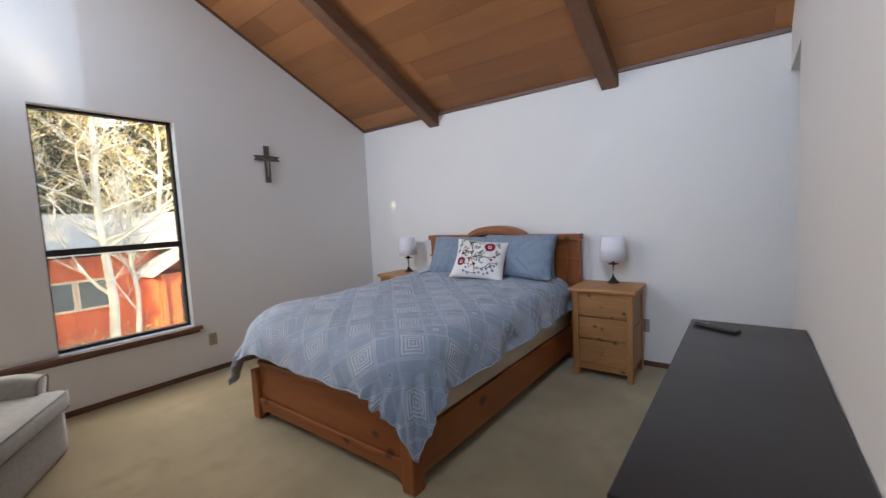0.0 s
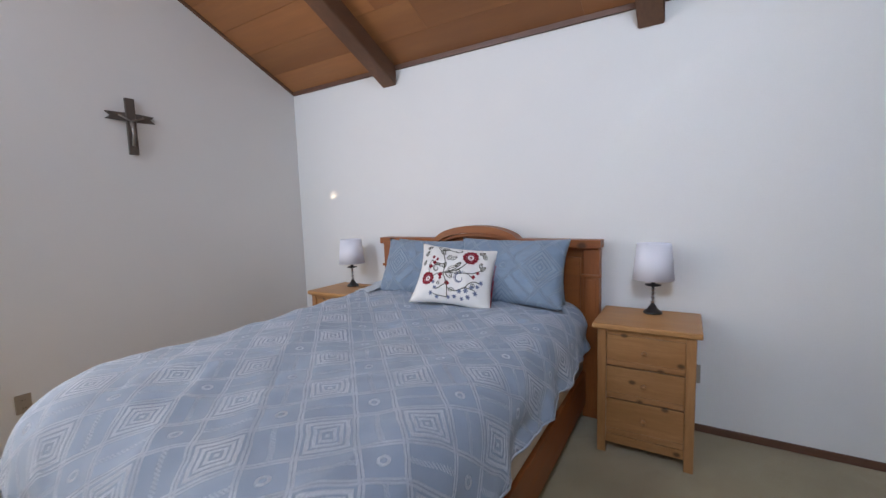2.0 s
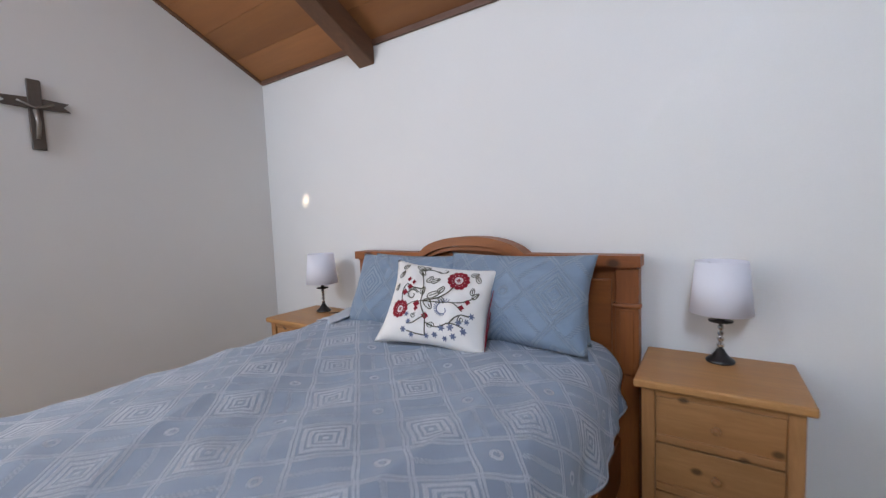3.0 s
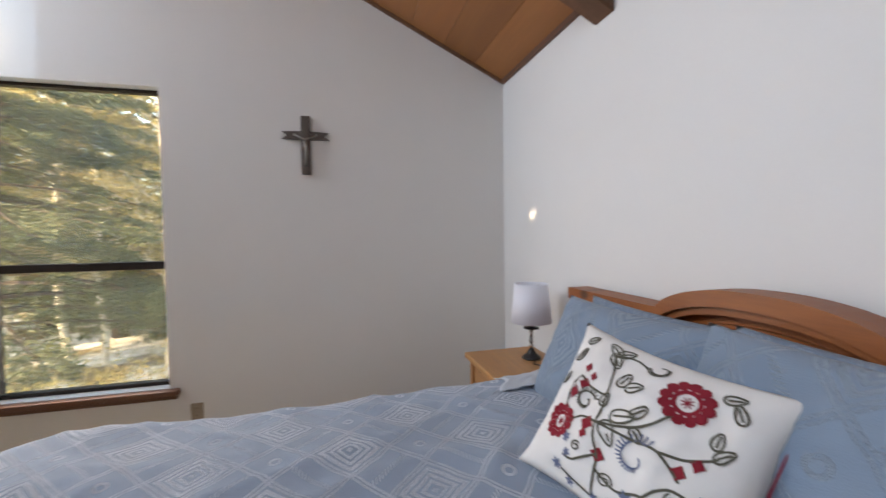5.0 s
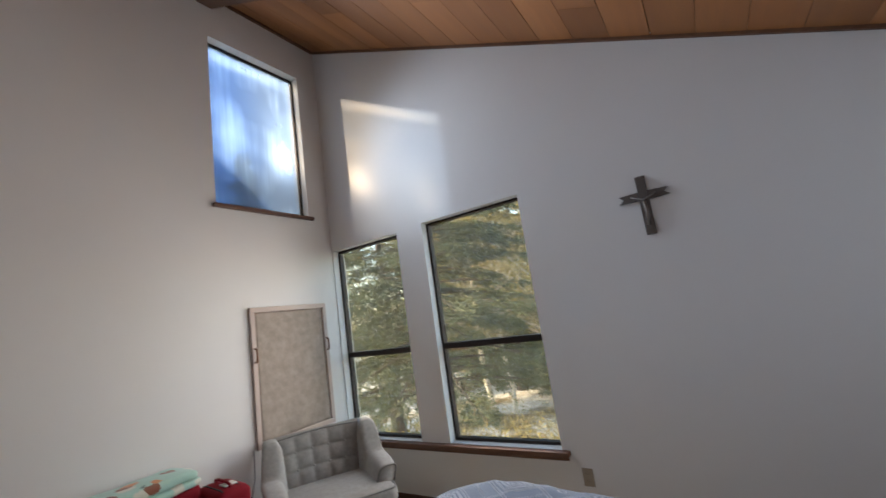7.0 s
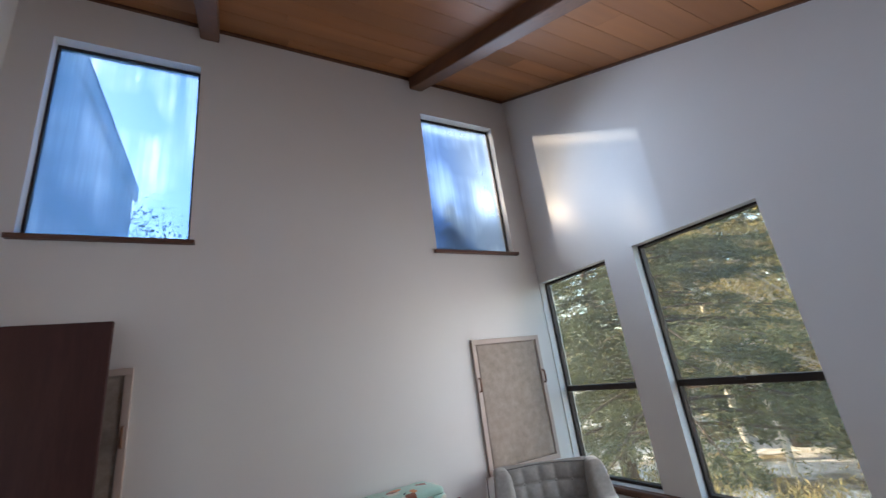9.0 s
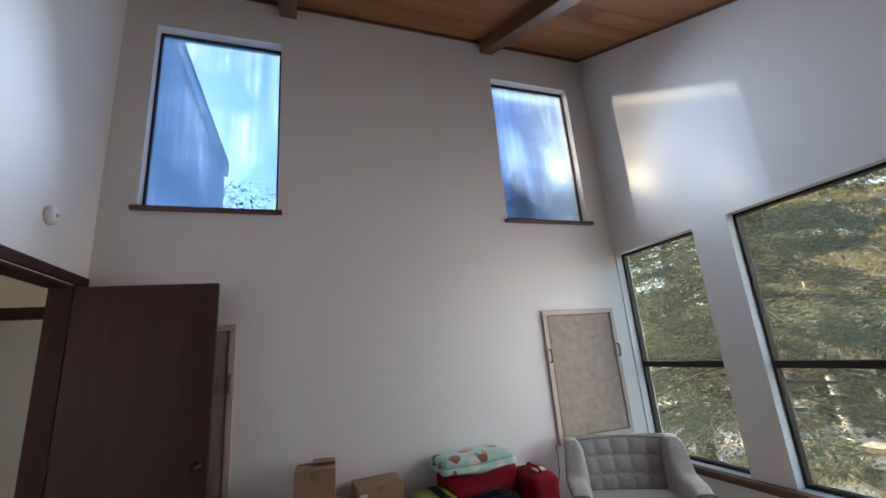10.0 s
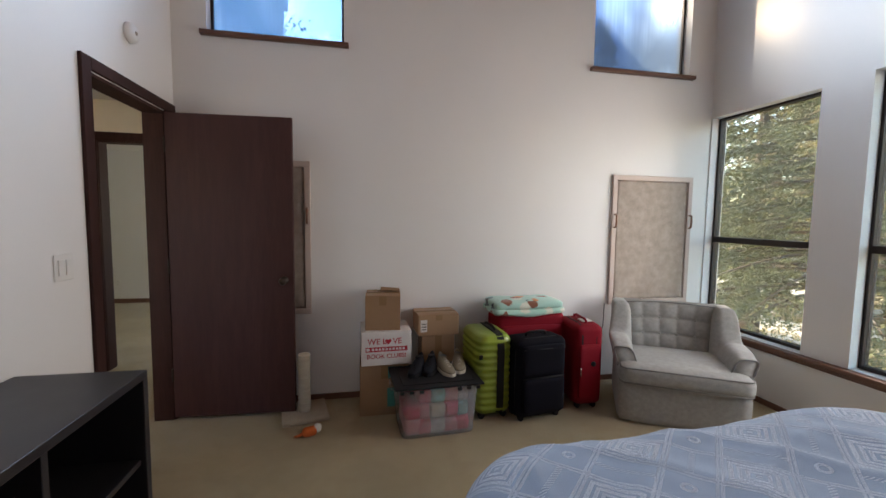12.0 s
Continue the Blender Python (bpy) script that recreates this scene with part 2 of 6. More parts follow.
def carpet_paint():
    m, nt, n, l, bs = shader("carpet")
    v = mapped(nt)
    big, mid, fine = noise_fac(nt, v, 1.3, 5.0), noise_fac(nt, v, 7.0, 3.0), noise_fac(nt, v, 420.0, 2.0)
    col = mix_color(nt, ramp(nt, big, 0.35, 0.65), (0.325, 0.264, 0.145), (0.45, 0.362, 0.21))
    col = mix_color(nt, ramp(nt, mid, 0.5, 0.8), col, (0.335, 0.266, 0.148))
    col = mix_color(nt, ramp(nt, fine, 0.3, 0.7), mix_color(nt, 1.0, col, (0.74, 0.74, 0.72), "MULTIPLY"), col)
    spot = math_node(nt, "GREATER_THAN", noise_fac(nt, v, 3.4, 2.0), 0.72)
    col = mix_color(nt, math_node(nt, "MULTIPLY", spot, 0.2), col, (0.16, 0.12, 0.07))
    l.new(col, bs.inputs["Base Color"])
    bs.inputs["Roughness"].default_value = 0.95
    bs.inputs["Sheen Weight"].default_value = 0.2
    bump(nt, bs, math_node(nt, "ADD", fine, math_node(nt, "MULTIPLY", mid, 1.5)), 0.6, 0.006)
    return m


WALL = plain("wall_paint", (0.74, 0.72, 0.69), 0.75, var=0.035, scale=1.4, fine=160, rel=0.10, dist=0.0015)
CARPET = carpet_paint()
CEIL = timber("ceiling_boards", (0.37, 0.155, 0.050), (0.26, 0.100, 0.031), 0, 0.55, 4.0, island=0.4, streak=0.25)
BEAM = timber("beam_wood", (0.20, 0.095, 0.048), (0.12, 0.055, 0.028), 1, 0.55, 7.0)
TRIM_X = timber("trim_wood_x", (0.17, 0.078, 0.045), (0.10, 0.045, 0.026), 0, 0.45)
TRIM_Y = timber("trim_wood_y", (0.17, 0.078, 0.045), (0.10, 0.045, 0.026), 1, 0.45)
DOOR = timber("door_veneer", (0.076, 0.034, 0.030), (0.056, 0.024, 0.021), 2, 0.6, 5.0, rel=0.05)
DOOR.node_tree.nodes["Principled BSDF"].inputs["Specular IOR Level"].default_value = 0.2
PINE_X = timber("bed_pine_x", (0.335, 0.105, 0.022), (0.225, 0.063, 0.014), 0, 0.44, 7.0, knots=4.6)
PINE_Y = timber("bed_pine_y", (0.335, 0.105, 0.022), (0.225, 0.063, 0.014), 1, 0.44, 7.0, knots=3.2)
PINE_Z = timber("bed_pine_z", (0.335, 0.105, 0.022), (0.225, 0.063, 0.014), 2, 0.44, 7.0)
LIGHT_X = timber("stand_pine_x", (0.43, 0.215, 0.082), (0.32, 0.145, 0.050), 0, 0.42, 8.0, knots=7.5)
LIGHT_TOP = timber("stand_pine_top", (0.47, 0.245, 0.090), (0.38, 0.18, 0.06), 0, 0.42, 8.0)
LIGHT_Z = timber("stand_pine_z", (0.42, 0.21, 0.082), (0.33, 0.15, 0.052), 2, 0.42, 8.0)
BRONZE = plain("bronze_frame", (0.040, 0.031, 0.027), 0.45, 0.6, var=0.2)
WHITE = plain("white_plastic", (0.72, 0.70, 0.66), 0.45, var=0.04, rel=0.02)
CREAM = plain("mattress_cloth", (0.62, 0.53, 0.40), 0.9, var=0.1, fine=300)
GLASS_W = pane_glass("window_glass", (0.76, 0.74, 0.66), dust=0.04)
# dust film thickened and blued to imitate the sky's bloom over the wing
GLASS_S = pane_glass("dusty_glass", (0.33, 0.42, 0.51), 0.16, 0.26, (0.45, 0.70, 0.95))
# the listed spots paint the sun patch's bright parts into the glass
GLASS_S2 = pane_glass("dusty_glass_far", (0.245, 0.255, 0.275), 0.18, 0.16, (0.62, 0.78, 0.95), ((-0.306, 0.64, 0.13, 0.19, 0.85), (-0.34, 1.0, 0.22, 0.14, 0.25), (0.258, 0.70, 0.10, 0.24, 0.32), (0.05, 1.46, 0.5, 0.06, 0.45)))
BLACK_WOOD = plain("black_veneer", (0.022, 0.019, 0.021), 0.38, var=0.2, fine=60, rel=0.04)
BLACK = plain("black_enamel", (0.012, 0.011, 0.012), 0.35, var=0.2, rel=0.03)
CHROME = plain("chrome", (0.75, 0.74, 0.72), 0.15, 1.0, var=0.1, rel=0)
BRASS = plain("dull_brass", (0.06, 0.045, 0.035), 0.4, 0.8, var=0.2, rel=0.03)
DUVET = quilt_paint("quilt_cotton", (0.268, 0.330, 0.424), (0.73, 0.77, 0.83))
PILLOW = quilt_paint("pillow_cotton", (0.20, 0.265, 0.352), (0.31, 0.385, 0.47), 1.15)
HEM = plain("hem_cotton", (0.40, 0.44, 0.50), 0.9, var=0.08)
SHEET = plain("sheet_cotton", (0.66, 0.70, 0.72), 0.9, var=0.08)


# ---- helpers of the build ----
def thing(name, loc=(0, 0, 0), rz=0.0, label="", category="", group="", kind="", rx=0, ry=0):
    ob = new(name)
    ob.matrix_world = pose(*loc, rx, ry, rz)
    ob.empty_display_size = 0.05
    return tagged(ob, label, category, group, kind)


def part(name, bm, material, parent=None, label="", smooth=False, kind=""):
    me = bpy.data.meshes.new(name)
    bmesh.ops.recalc_face_normals(bm, faces=bm.faces)
    bm.to_mesh(me)
    bm.free()
    if smooth:
        me.shade_smooth()
    me.materials.append(material)
    ob = new(name, me)
    if parent:
        ob.parent = parent
    return tagged(ob, label, kind=kind)


def cube(bm, x0, y0, z0, x1, y1, z1, bev=0.0, seg=2):
    x0, x1, y0, y1, z0, z1 = min(x0, x1), max(x0, x1), min(y0, y1), max(y0, y1), min(z0, z1), max(z0, z1)
    vs = [bm.verts.new(p) for p in ((x0, y0, z0), (x1, y0, z0), (x1, y1, z0), (x0, y1, z0), (x0, y0, z1), (x1, y0, z1), (x1, y1, z1), (x0, y1, z1))]
    fs = [bm.faces.new([vs[i] for i in q]) for q in ((3, 2, 1, 0), (4, 5, 6, 7), (0, 1, 5, 4), (1, 2, 6, 5), (2, 3, 7, 6), (3, 0, 4, 7))]
    if bev:
        es = list({e for f in fs for e in f.edges})
        bmesh.ops.bevel(bm, geom=es, offset=bev, segments=seg, affect="EDGES", profile=0.5)
    return bm


def box(x0, y0, z0, x1, y1, z1, bev=0.0, seg=2):
    return cube(bmesh.new(), x0, y0, z0, x1, y1, z1, bev, seg)


def lathe(bm, profile, seg=24, centre=(0, 0)):
    rings = []
    for r, z in profile:
        rings.append([bm.verts.new((centre[0] + r * math.cos(2 * math.pi * i / seg), centre[1] + r * math.sin(2 * math.pi * i / seg), z)) for i in range(seg)])
    for a, b in zip(rings, rings[1:]):
        for i in range(seg):
            bm.faces.new((a[i], a[(i + 1) % seg], b[(i + 1) % seg], b[i]))
    for ring, r in ((rings[0], profile[0][0]), (rings[-1], profile[-1][0])):
        if r > 0.0:
            bm.faces.new(ring)
    return bm


def tube(bm, pts, r, seg=8, taper=None, caps=True):
    pts = [Vector(p) for p in pts]
    rings = []
    side = None
    for i, p in enumerate(pts):
        d = (pts[min(i + 1, len(pts) - 1)] - pts[max(i - 1, 0)]).normalized()
        if side is None:
            side = d.orthogonal().normalized()
        side = (side - d * side.dot(d)).normalized()
        up = d.cross(side)
        rad = r if taper is None else r + (taper - r) * i / (len(pts) - 1)
        rings.append([bm.verts.new(p + rad * (math.cos(2 * math.pi * k / seg) * side + math.sin(2 * math.pi * k / seg) * up)) for k in range(seg)])
    for a, b in zip(rings, rings[1:]):
        for k in range(seg):
            bm.faces.new((a[k], a[(k + 1) % seg], b[(k + 1) % seg], b[k]))
    if caps:
        bm.faces.new(rings[0]), bm.faces.new(rings[-1])
    return bm


def prism(bm, pts, lo, hi, plane="xz"):
    """A closed outline in one plane, drawn out along the third axis."""
    def at(p, d):
        return {"xz": (p[0], d, p[1]), "yz": (d, p[0], p[1]), "xy": (p[0], p[1], d)}[plane]
    a, b = [bm.verts.new(at(p, lo)) for p in pts], [bm.verts.new(at(p, hi)) for p in pts]
    n = len(pts)
    for i in range(n):
        bm.faces.new((a[i], a[(i + 1) % n], b[(i + 1) % n], b[i]))
    bm.faces.new(a), bm.faces.new(b)
    return bm


def sheet(bm, f, nu, nv, uvf=None):
    """A grid of faces over the unit square."""
    vs = [[bm.verts.new(f(i / nu, j / nv)) for j in range(nv + 1)] for i in range(nu + 1)]
    layer = bm.loops.layers.uv.verify() if uvf else None
    for i in range(nu):
        for j in range(nv):
            quad = ((i, j), (i + 1, j), (i + 1, j + 1), (i, j + 1))
            face = bm.faces.new([vs[a][b] for a, b in quad])
            if uvf:
                for loop, (a, b) in zip(face.loops, quad):
                    loop[layer].uv = uvf(a / nu, b / nv)
    return vs


# ---- the room ----
WEST, EAST, NORTH, SOUTH = -3.745, 0.617, 4.308, -0.10
SLOPE = 2.065 / 4.308


def top_at(y):
    return 2.575 + (NORTH - y) * SLOPE


def wall(name, plane, face, thick, s0, s1, z0, ztop, holes, label, material=None):
    """A wall with holes (s0, s1, z0, z1): plane 'y' runs along y at x = face; the thickness goes to the outer side."""
    bm = bmesh.new()
    cuts = sorted({s0, s1, *[h[0] for h in holes], *[h[1] for h in holes]})
    cuts = [c for c in cuts if s0 <= c <= s1]
    for a, b in zip(cuts, cuts[1:]):
        spans, low = [], z0
        for h in sorted(holes, key=lambda q: q[2]):
            if h[0] < b - 1e-6 and h[1] > a + 1e-6:
                if h[2] > low:
                    spans.append((low, h[2], False))
                low = h[3]
        spans.append((low, None, True))
        for lo, hi, last in spans:
            ta, tb = (ztop(a), ztop(b)) if last else (hi, hi)
            prism(bm, [(a, lo), (b, lo), (b, tb), (a, ta)], face, face + thick, "yz" if plane == "y" else "xz")
    return tagged(part(name, bm, material or WALL), label, "wall", kind="structure")


WIN_A, WIN_B = (1.088, 2.027, 0.486, 2.365), (-0.09, 0.793, 0.486, 2.345)
CW_1, CW_2 = (-0.533, 0.393, 2.69, 4.25), (-3.488, -2.56, 2.69, 4.25)
DOORWAY, ALCOVE = (0.045, 0.807, -0.31, 2.10), (3.60, NORTH, -0.31, 2.29)
wall("wall_west", "y", WEST, -0.16, SOUTH - 0.16, NORTH + 0.16, -0.3, lambda y: top_at(y) + 0.06, [WIN_A, WIN_B], "off-white painted plaster wall with two tall windows")
wall("wall_south", "x", SOUTH, -0.16, WEST, EAST + 0.12, -0.3, lambda x: top_at(SOUTH) + 0.06, [CW_1, CW_2], "tall off-white painted wall with two high windows")
wall("wall_north", "x", NORTH, 0.16, WEST, 2.2, -0.3, lambda x: top_at(NORTH) + 0.06, [], "off-white painted wall behind the bed")
wall("wall_east", "y", EAST, 0.12, SOUTH, NORTH, -0.3, lambda y: top_at(y) + 0.06, [DOORWAY, ALCOVE], "off-white painted wall with a doorway and an alcove")
tagged(part("floor", box(WEST - 0.1, -4.3, -0.30, 4.12, NORTH + 0.1, 0.0), CARPET), "worn tan wall-to-wall carpet with faint stains", "floor", kind="structure")

# sloped ceiling of wide boards that run across the beams
bm = bmesh.new()
rng = random.Random(4)
y = SOUTH - 0.05
while y < NORTH + 0.05:
    w = 0.235
    x = WEST - 0.05 - rng.uniform(0, 1.5)
    while x < EAST + 0.05:
        x2 = x + rng.uniform(1.3, 2.6)
        a, b = max(x, WEST - 0.05), min(x2, EAST + 0.1)
        if b - a > 0.01:
            d = rng.uniform(0, 0.0015)
            y2 = min(y + w - 0.0035, NORTH + 0.05)
            vs = []
            for dz in (d, 0.03):
                for px, py in ((a, y), (b - 0.002, y), (b - 0.002, y2), (a, y2)):
                    vs.append(bm.verts.new((px, py, top_at(py) + dz)))
            for q in ((0, 1, 2, 3), (7, 6, 5, 4), (0, 4, 5, 1), (1, 5, 6, 2), (2, 6, 7, 3), (3, 7, 4, 0)):
                bm.faces.new([vs[i] for i in q])
        x = x2
    y += w
tagged(part("ceiling", bm, CEIL), "sloped ceiling of wide reddish-brown wooden boards", "ceiling", kind="structure")
bm = bmesh.new()
prism(bm, [(-0.40, top_at(-0.40) + 0.035), (NORTH + 0.4, top_at(NORTH + 0.4) + 0.035), (NORTH + 0.4, top_at(NORTH + 0.4) + 0.25), (-0.40, top_at(-0.40) + 0.25)], WEST - 0.45, EAST + 0.3, "yz")
tagged(part("roof", bm, BEAM), "roof slab above the boards", "roof", kind="structure")
for x0 in (-2.612, -0.655):
    bm = bmesh.new()
    prism(bm, [(SOUTH, top_at(SOUTH) + 0.02), (NORTH, top_at(NORTH) + 0.02), (NORTH, top_at(NORTH) - 0.145), (SOUTH, top_at(SOUTH) - 0.145)], x0, x0 + 0.142, "yz")
    bmesh.ops.bevel(bm, geom=bm.edges[:], offset=0.006, segments=2, affect="EDGES")
    tagged(part("ceiling_beam", bm, BEAM), "dark brown wooden beam under the sloped ceiling", "beam", "ceiling beams", "structure")
# trim where ceiling meets walls
bm = bmesh.new()
prism(bm, [(SOUTH, top_at(SOUTH) + 0.01), (NORTH, top_at(NORTH) + 0.01), (NORTH, top_at(NORTH) - 0.022), (SOUTH, top_at(SOUTH) - 0.022)], WEST, WEST + 0.02, "yz")
tagged(part("trim_ceiling_west", bm, BEAM), "brown ceiling moulding", "trim", kind="structure")
for a, b in ((WEST + 0.02, -2.613), (-2.469, -0.656), (-0.512, EAST)):
    tagged(part("trim_ceiling_north", box(a, NORTH - 0.02, top_at(NORTH) - 0.024, b, NORTH, top_at(NORTH) + 0.012), TRIM_X), "brown ceiling moulding", "trim", kind="structure")
    tagged(part("trim_ceiling_south", box(a, SOUTH, top_at(SOUTH) - 0.035, b, SOUTH + 0.02, top_at(SOUTH)), TRIM_X), "brown ceiling moulding", "trim", kind="structure")


def baseboard(x0, y0, x1, y1, m):
    tagged(part("baseboard", box(x0, y0, 0.0, x1, y1, 0.047, 0.004), m), "low brown wooden baseboard", "baseboard", kind="structure")


baseboard(WEST, SOUTH + 0.014, WEST + 0.012, NORTH - 0.014, TRIM_Y)
baseboard(WEST, NORTH - 0.012, 2.0, NORTH, TRIM_X)
baseboard(WEST, SOUTH, EAST - 0.02, SOUTH + 0.012, TRIM_X)
baseboard(EAST - 0.012, 0.88, EAST, 3.60, TRIM_Y)


# ---- windows ----
def tall_window(name, hole):
    a, b, lo, hi = hole
    gx = WEST - 0.105
    mid = 1.262
    w = thing(name, (gx, (a + b) / 2, lo), label="tall fixed window with dark bronze frame over a lower sash", category="window", kind="structure")
    h, k = (b - a) / 2, hi - lo
    f = 0.020
    part("window_frame", box(-0.03, -h, 0, 0.03, -h + f, k, 0.003), BRONZE, w)
    part("window_frame", box(-0.03, h - f, 0, 0.03, h, k, 0.003), BRONZE, w)
    part("window_frame", box(-0.03, -h + f, k - f, 0.03, h - f, k, 0.003), BRONZE, w)
    part("window_frame", box(-0.03, -h + f, 0, 0.03, h - f, f * 1.2, 0.003), BRONZE, w)
    m = mid - lo
    bar = part("mullion", box(-0.034, -h + f, m - 0.025, 0.036, h - f, m + 0.025, 0.004), BRONZE, w)
    part("latch", box(0.036, -0.03, m + 0.004, 0.05, 0.03, m + 0.02, 0.003), BRONZE, bar)
    for z0, z1 in ((f, m - 0.025), (m + 0.025, k - f)):
        p = part("pane", box(-0.003, -h + f, z0, 0.003, h - f, z1), GLASS_W, w, "slightly dusty clear glass")
        p.visible_shadow = False
    return w


tall_window("window_1", WIN_A)
tall_window("window_2", WIN_B)
bm = box(WEST - 0.07, SOUTH + 0.012, 0.450, WEST + 0.055, 2.085, 0.484, 0.006)
tagged(part("window_sill", bm, TRIM_Y), "long brown wooden window sill under both windows", "sill", kind="structure")
tagged(part("window_apron", box(WEST, SOUTH + 0.012, 0.418, WEST + 0.018, 2.07, 0.450, 0.003), TRIM_Y), "brown wooden apron under the sill", "trim", kind="structure")


def high_window(name, hole, glass, shade):
    a, b, lo, hi = hole
    h, k = (b - a) / 2, hi - lo
    w = thing(name, ((a + b) / 2, SOUTH - 0.105, lo), label="high square window with thin white reveal and brown sill", category="window", kind="structure")
    f = 0.018
    part("window_frame", box(-h, -0.02, 0, -h + f, 0.02, k, 0.003), BRONZE, w)
    part("window_frame", box(h - f, -0.02, 0, h, 0.02, k, 0.003), BRONZE, w)
    part("window_frame", box(-h + f, -0.02, k - f, h - f, 0.02, k, 0.003), BRONZE, w)
    part("window_frame", box(-h + f, -0.02, 0, h - f, 0.02, f, 0.003), BRONZE, w)
    p = part("pane", box(-h + f, -0.003, f, h - f, 0.003, k - f), glass, w, "dusty glass with streaks")
    p.visible_shadow = shade
    part("window_sill", box(-h - 0.035, 0.105, -0.032, h + 0.035, 0.15, 0.0, 0.005), TRIM_X, w, "brown wooden sill")
    return w


high_window("window_3", CW_1, GLASS_S, False)
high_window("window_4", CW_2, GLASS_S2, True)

# ---- doorway, hall and the room beyond ----
HALL = plain("hall_paint", (0.70, 0.63, 0.50), 0.8, var=0.04, rel=0.08)
JAMB = timber("door_frame_wood", (0.056, 0.026, 0.021), (0.038, 0.017, 0.014), 2, 0.6)
JAMB.node_tree.nodes["Principled BSDF"].inputs["Specular IOR Level"].default_value = 0.12
d0, d1, dz = DOORWAY[0], DOORWAY[1], DOORWAY[3]
for nm, args in (("door_jamb", (EAST - 0.002, d0, 0, EAST + 0.122, d0 + 0.02, dz)), ("door_jamb", (EAST - 0.002, d1 - 0.02, 0, EAST + 0.122, d1, dz)),
                 ("door_jamb", (EAST - 0.002, d0 + 0.02, dz - 0.02, EAST + 0.122, d1 - 0.02, dz))):
    tagged(part(nm, box(*args, 0.002), JAMB), "dark brown wooden door lining", "door frame", kind="structure")
for args in ((EAST - 0.018, d1 - 0.008, 0, EAST, d1 + 0.062, dz + 0.066), (EAST - 0.018, SOUTH + 0.014, dz + 0.004, EAST, d1 - 0.008, dz + 0.066), (EAST - 0.018, d0 - 0.07, 0, EAST, d0 + 0.008, dz + 0.004)):
    tagged(part("door_casing", box(*args, 0.004), JAMB), "dark brown wooden door casing", "trim", kind="structure")
wall("hall_wall_south", "x", -1.0, -0.12, EAST - 0.5, 4.12, 0.0, lambda x: 2.46, [(0.85, 1.60, -0.1, 2.06)], "warm off-white hall wall with a doorway", HALL)
# the hole is unseen, added for the hall's lamp
wall("hall_wall_east", "y", 2.05, 0.12, -1.0, NORTH, 0.0, lambda y: 2.46, [(1.4, 2.4, 0.95, 2.05)], "warm off-white hall wall", HALL)
wall("hall_wall_west", "y", EAST + 0.12, -0.12, -1.0, SOUTH, 0.0, lambda y: 2.46, [], "warm off-white hall wall", HALL)
wall("far_wall_south", "x", -4.15, -0.12, -1.5, 4.12, 0.0, lambda x: 2.46, [], "plain off-white wall of the room across the hall", WALL)
# hole added out of view for this room's lamp
wall("far_wall_west", "y", -0.6, -0.12, -4.15, -1.12, 0.0, lambda y: 2.46, [(-3.6, -2.2, 0.9, 2.0)], "plain off-white wall of the room across the hall", WALL)
wall("far_wall_east", "y", 4.0, 0.12, -4.15, -1.12, 0.0, lambda y: 2.46, [], "plain off-white wall of the room across the hall", WALL)
wall("alcove_wall_south", "x", 3.60, -0.12, EAST + 0.12, 2.05, 0.0, lambda x: 2.46, [], "off-white alcove wall", WALL)
tagged(part("hall_ceiling", box(EAST + 0.12, -1.0, 2.40, 2.2, 3.48, 2.46), WALL), "flat white hall ceiling", "ceiling", kind="structure")
tagged(part("far_ceiling", box(-0.72, -4.3, 2.40, 4.12, -1.0, 2.46), WALL), "flat white ceiling", "ceiling", kind="structure")
tagged(part("alcove_ceiling", box(EAST + 0.12, 3.60, 2.29, 2.05, NORTH, 2.345), WALL), "flat white alcove ceiling", "ceiling", kind="structure")
for args in ((1.585, -1.0, 0, 1.66, -0.982, 2.125), (0.79, -1.0, 2.05, 1.585, -0.982, 2.125), (0.79, -1.0, 0, 0.865, -0.982, 2.05)):
    tagged(part("door_casing", box(*args, 0.004), JAMB), "dark brown wooden door casing in the hall", "trim", kind="structure")
for args in ((1.58, -1.122, 0, 1.60, -0.998, 2.06), (0.87, -1.122, 2.04, 1.58, -0.998, 2.06)):
    tagged(part("door_jamb", box(*args, 0.002), JAMB), "dark brown wooden door lining", "door frame", kind="structure")
tagged(part("baseboard", box(-0.6, -4.15, 0.0, 4.0, -4.136, 0.07, 0.004), TRIM_X), "low brown wooden baseboard", "baseboard", kind="structure")

door = thing("door_1", (0.598, 0.072, 0.032), 176.5, "open dark brown flush wooden door with a small knob", "door", kind="structure")
leaf = part("door_leaf", box(0.0, -0.018, 0, 0.795, 0.018, 2.052, 0.002), DOOR, door)
for sgn in (-1, 1):
    bm = lathe(bmesh.new(), [(0.026, 0.0), (0.026, 0.005), (0.010, 0.012), (0.010, 0.035), (0.022, 0.042), (0.026, 0.055), (0.020, 0.066), (0.0, 0.068)], 18)
    bmesh.ops.transform(bm, matrix=pose(0.735, sgn * 0.018, 0.945, -90 * sgn), verts=bm.verts)
    part("door_knob", bm, BRASS, door, "small dark brass knob", True)
for z in (0.25, 1.0, 1.80):
    part("hinge", lathe(bmesh.new(), [(0.007, z), (0.007, z + 0.09)], 8, (-0.004, -0.02)), BRASS, door, "brass hinge")

# ---- bed ----
BX0, BX1, BY0, BY1 = -2.488, -0.918, 1.895, 4.235
bed = thing("bed", ((BX0 + BX1) / 2, 0, 0), label="orange-stained pine bed frame with arched headboard and low footboard", category="bed")
HW = (BX1 - BX0) / 2


ARCH_AT = 0.0


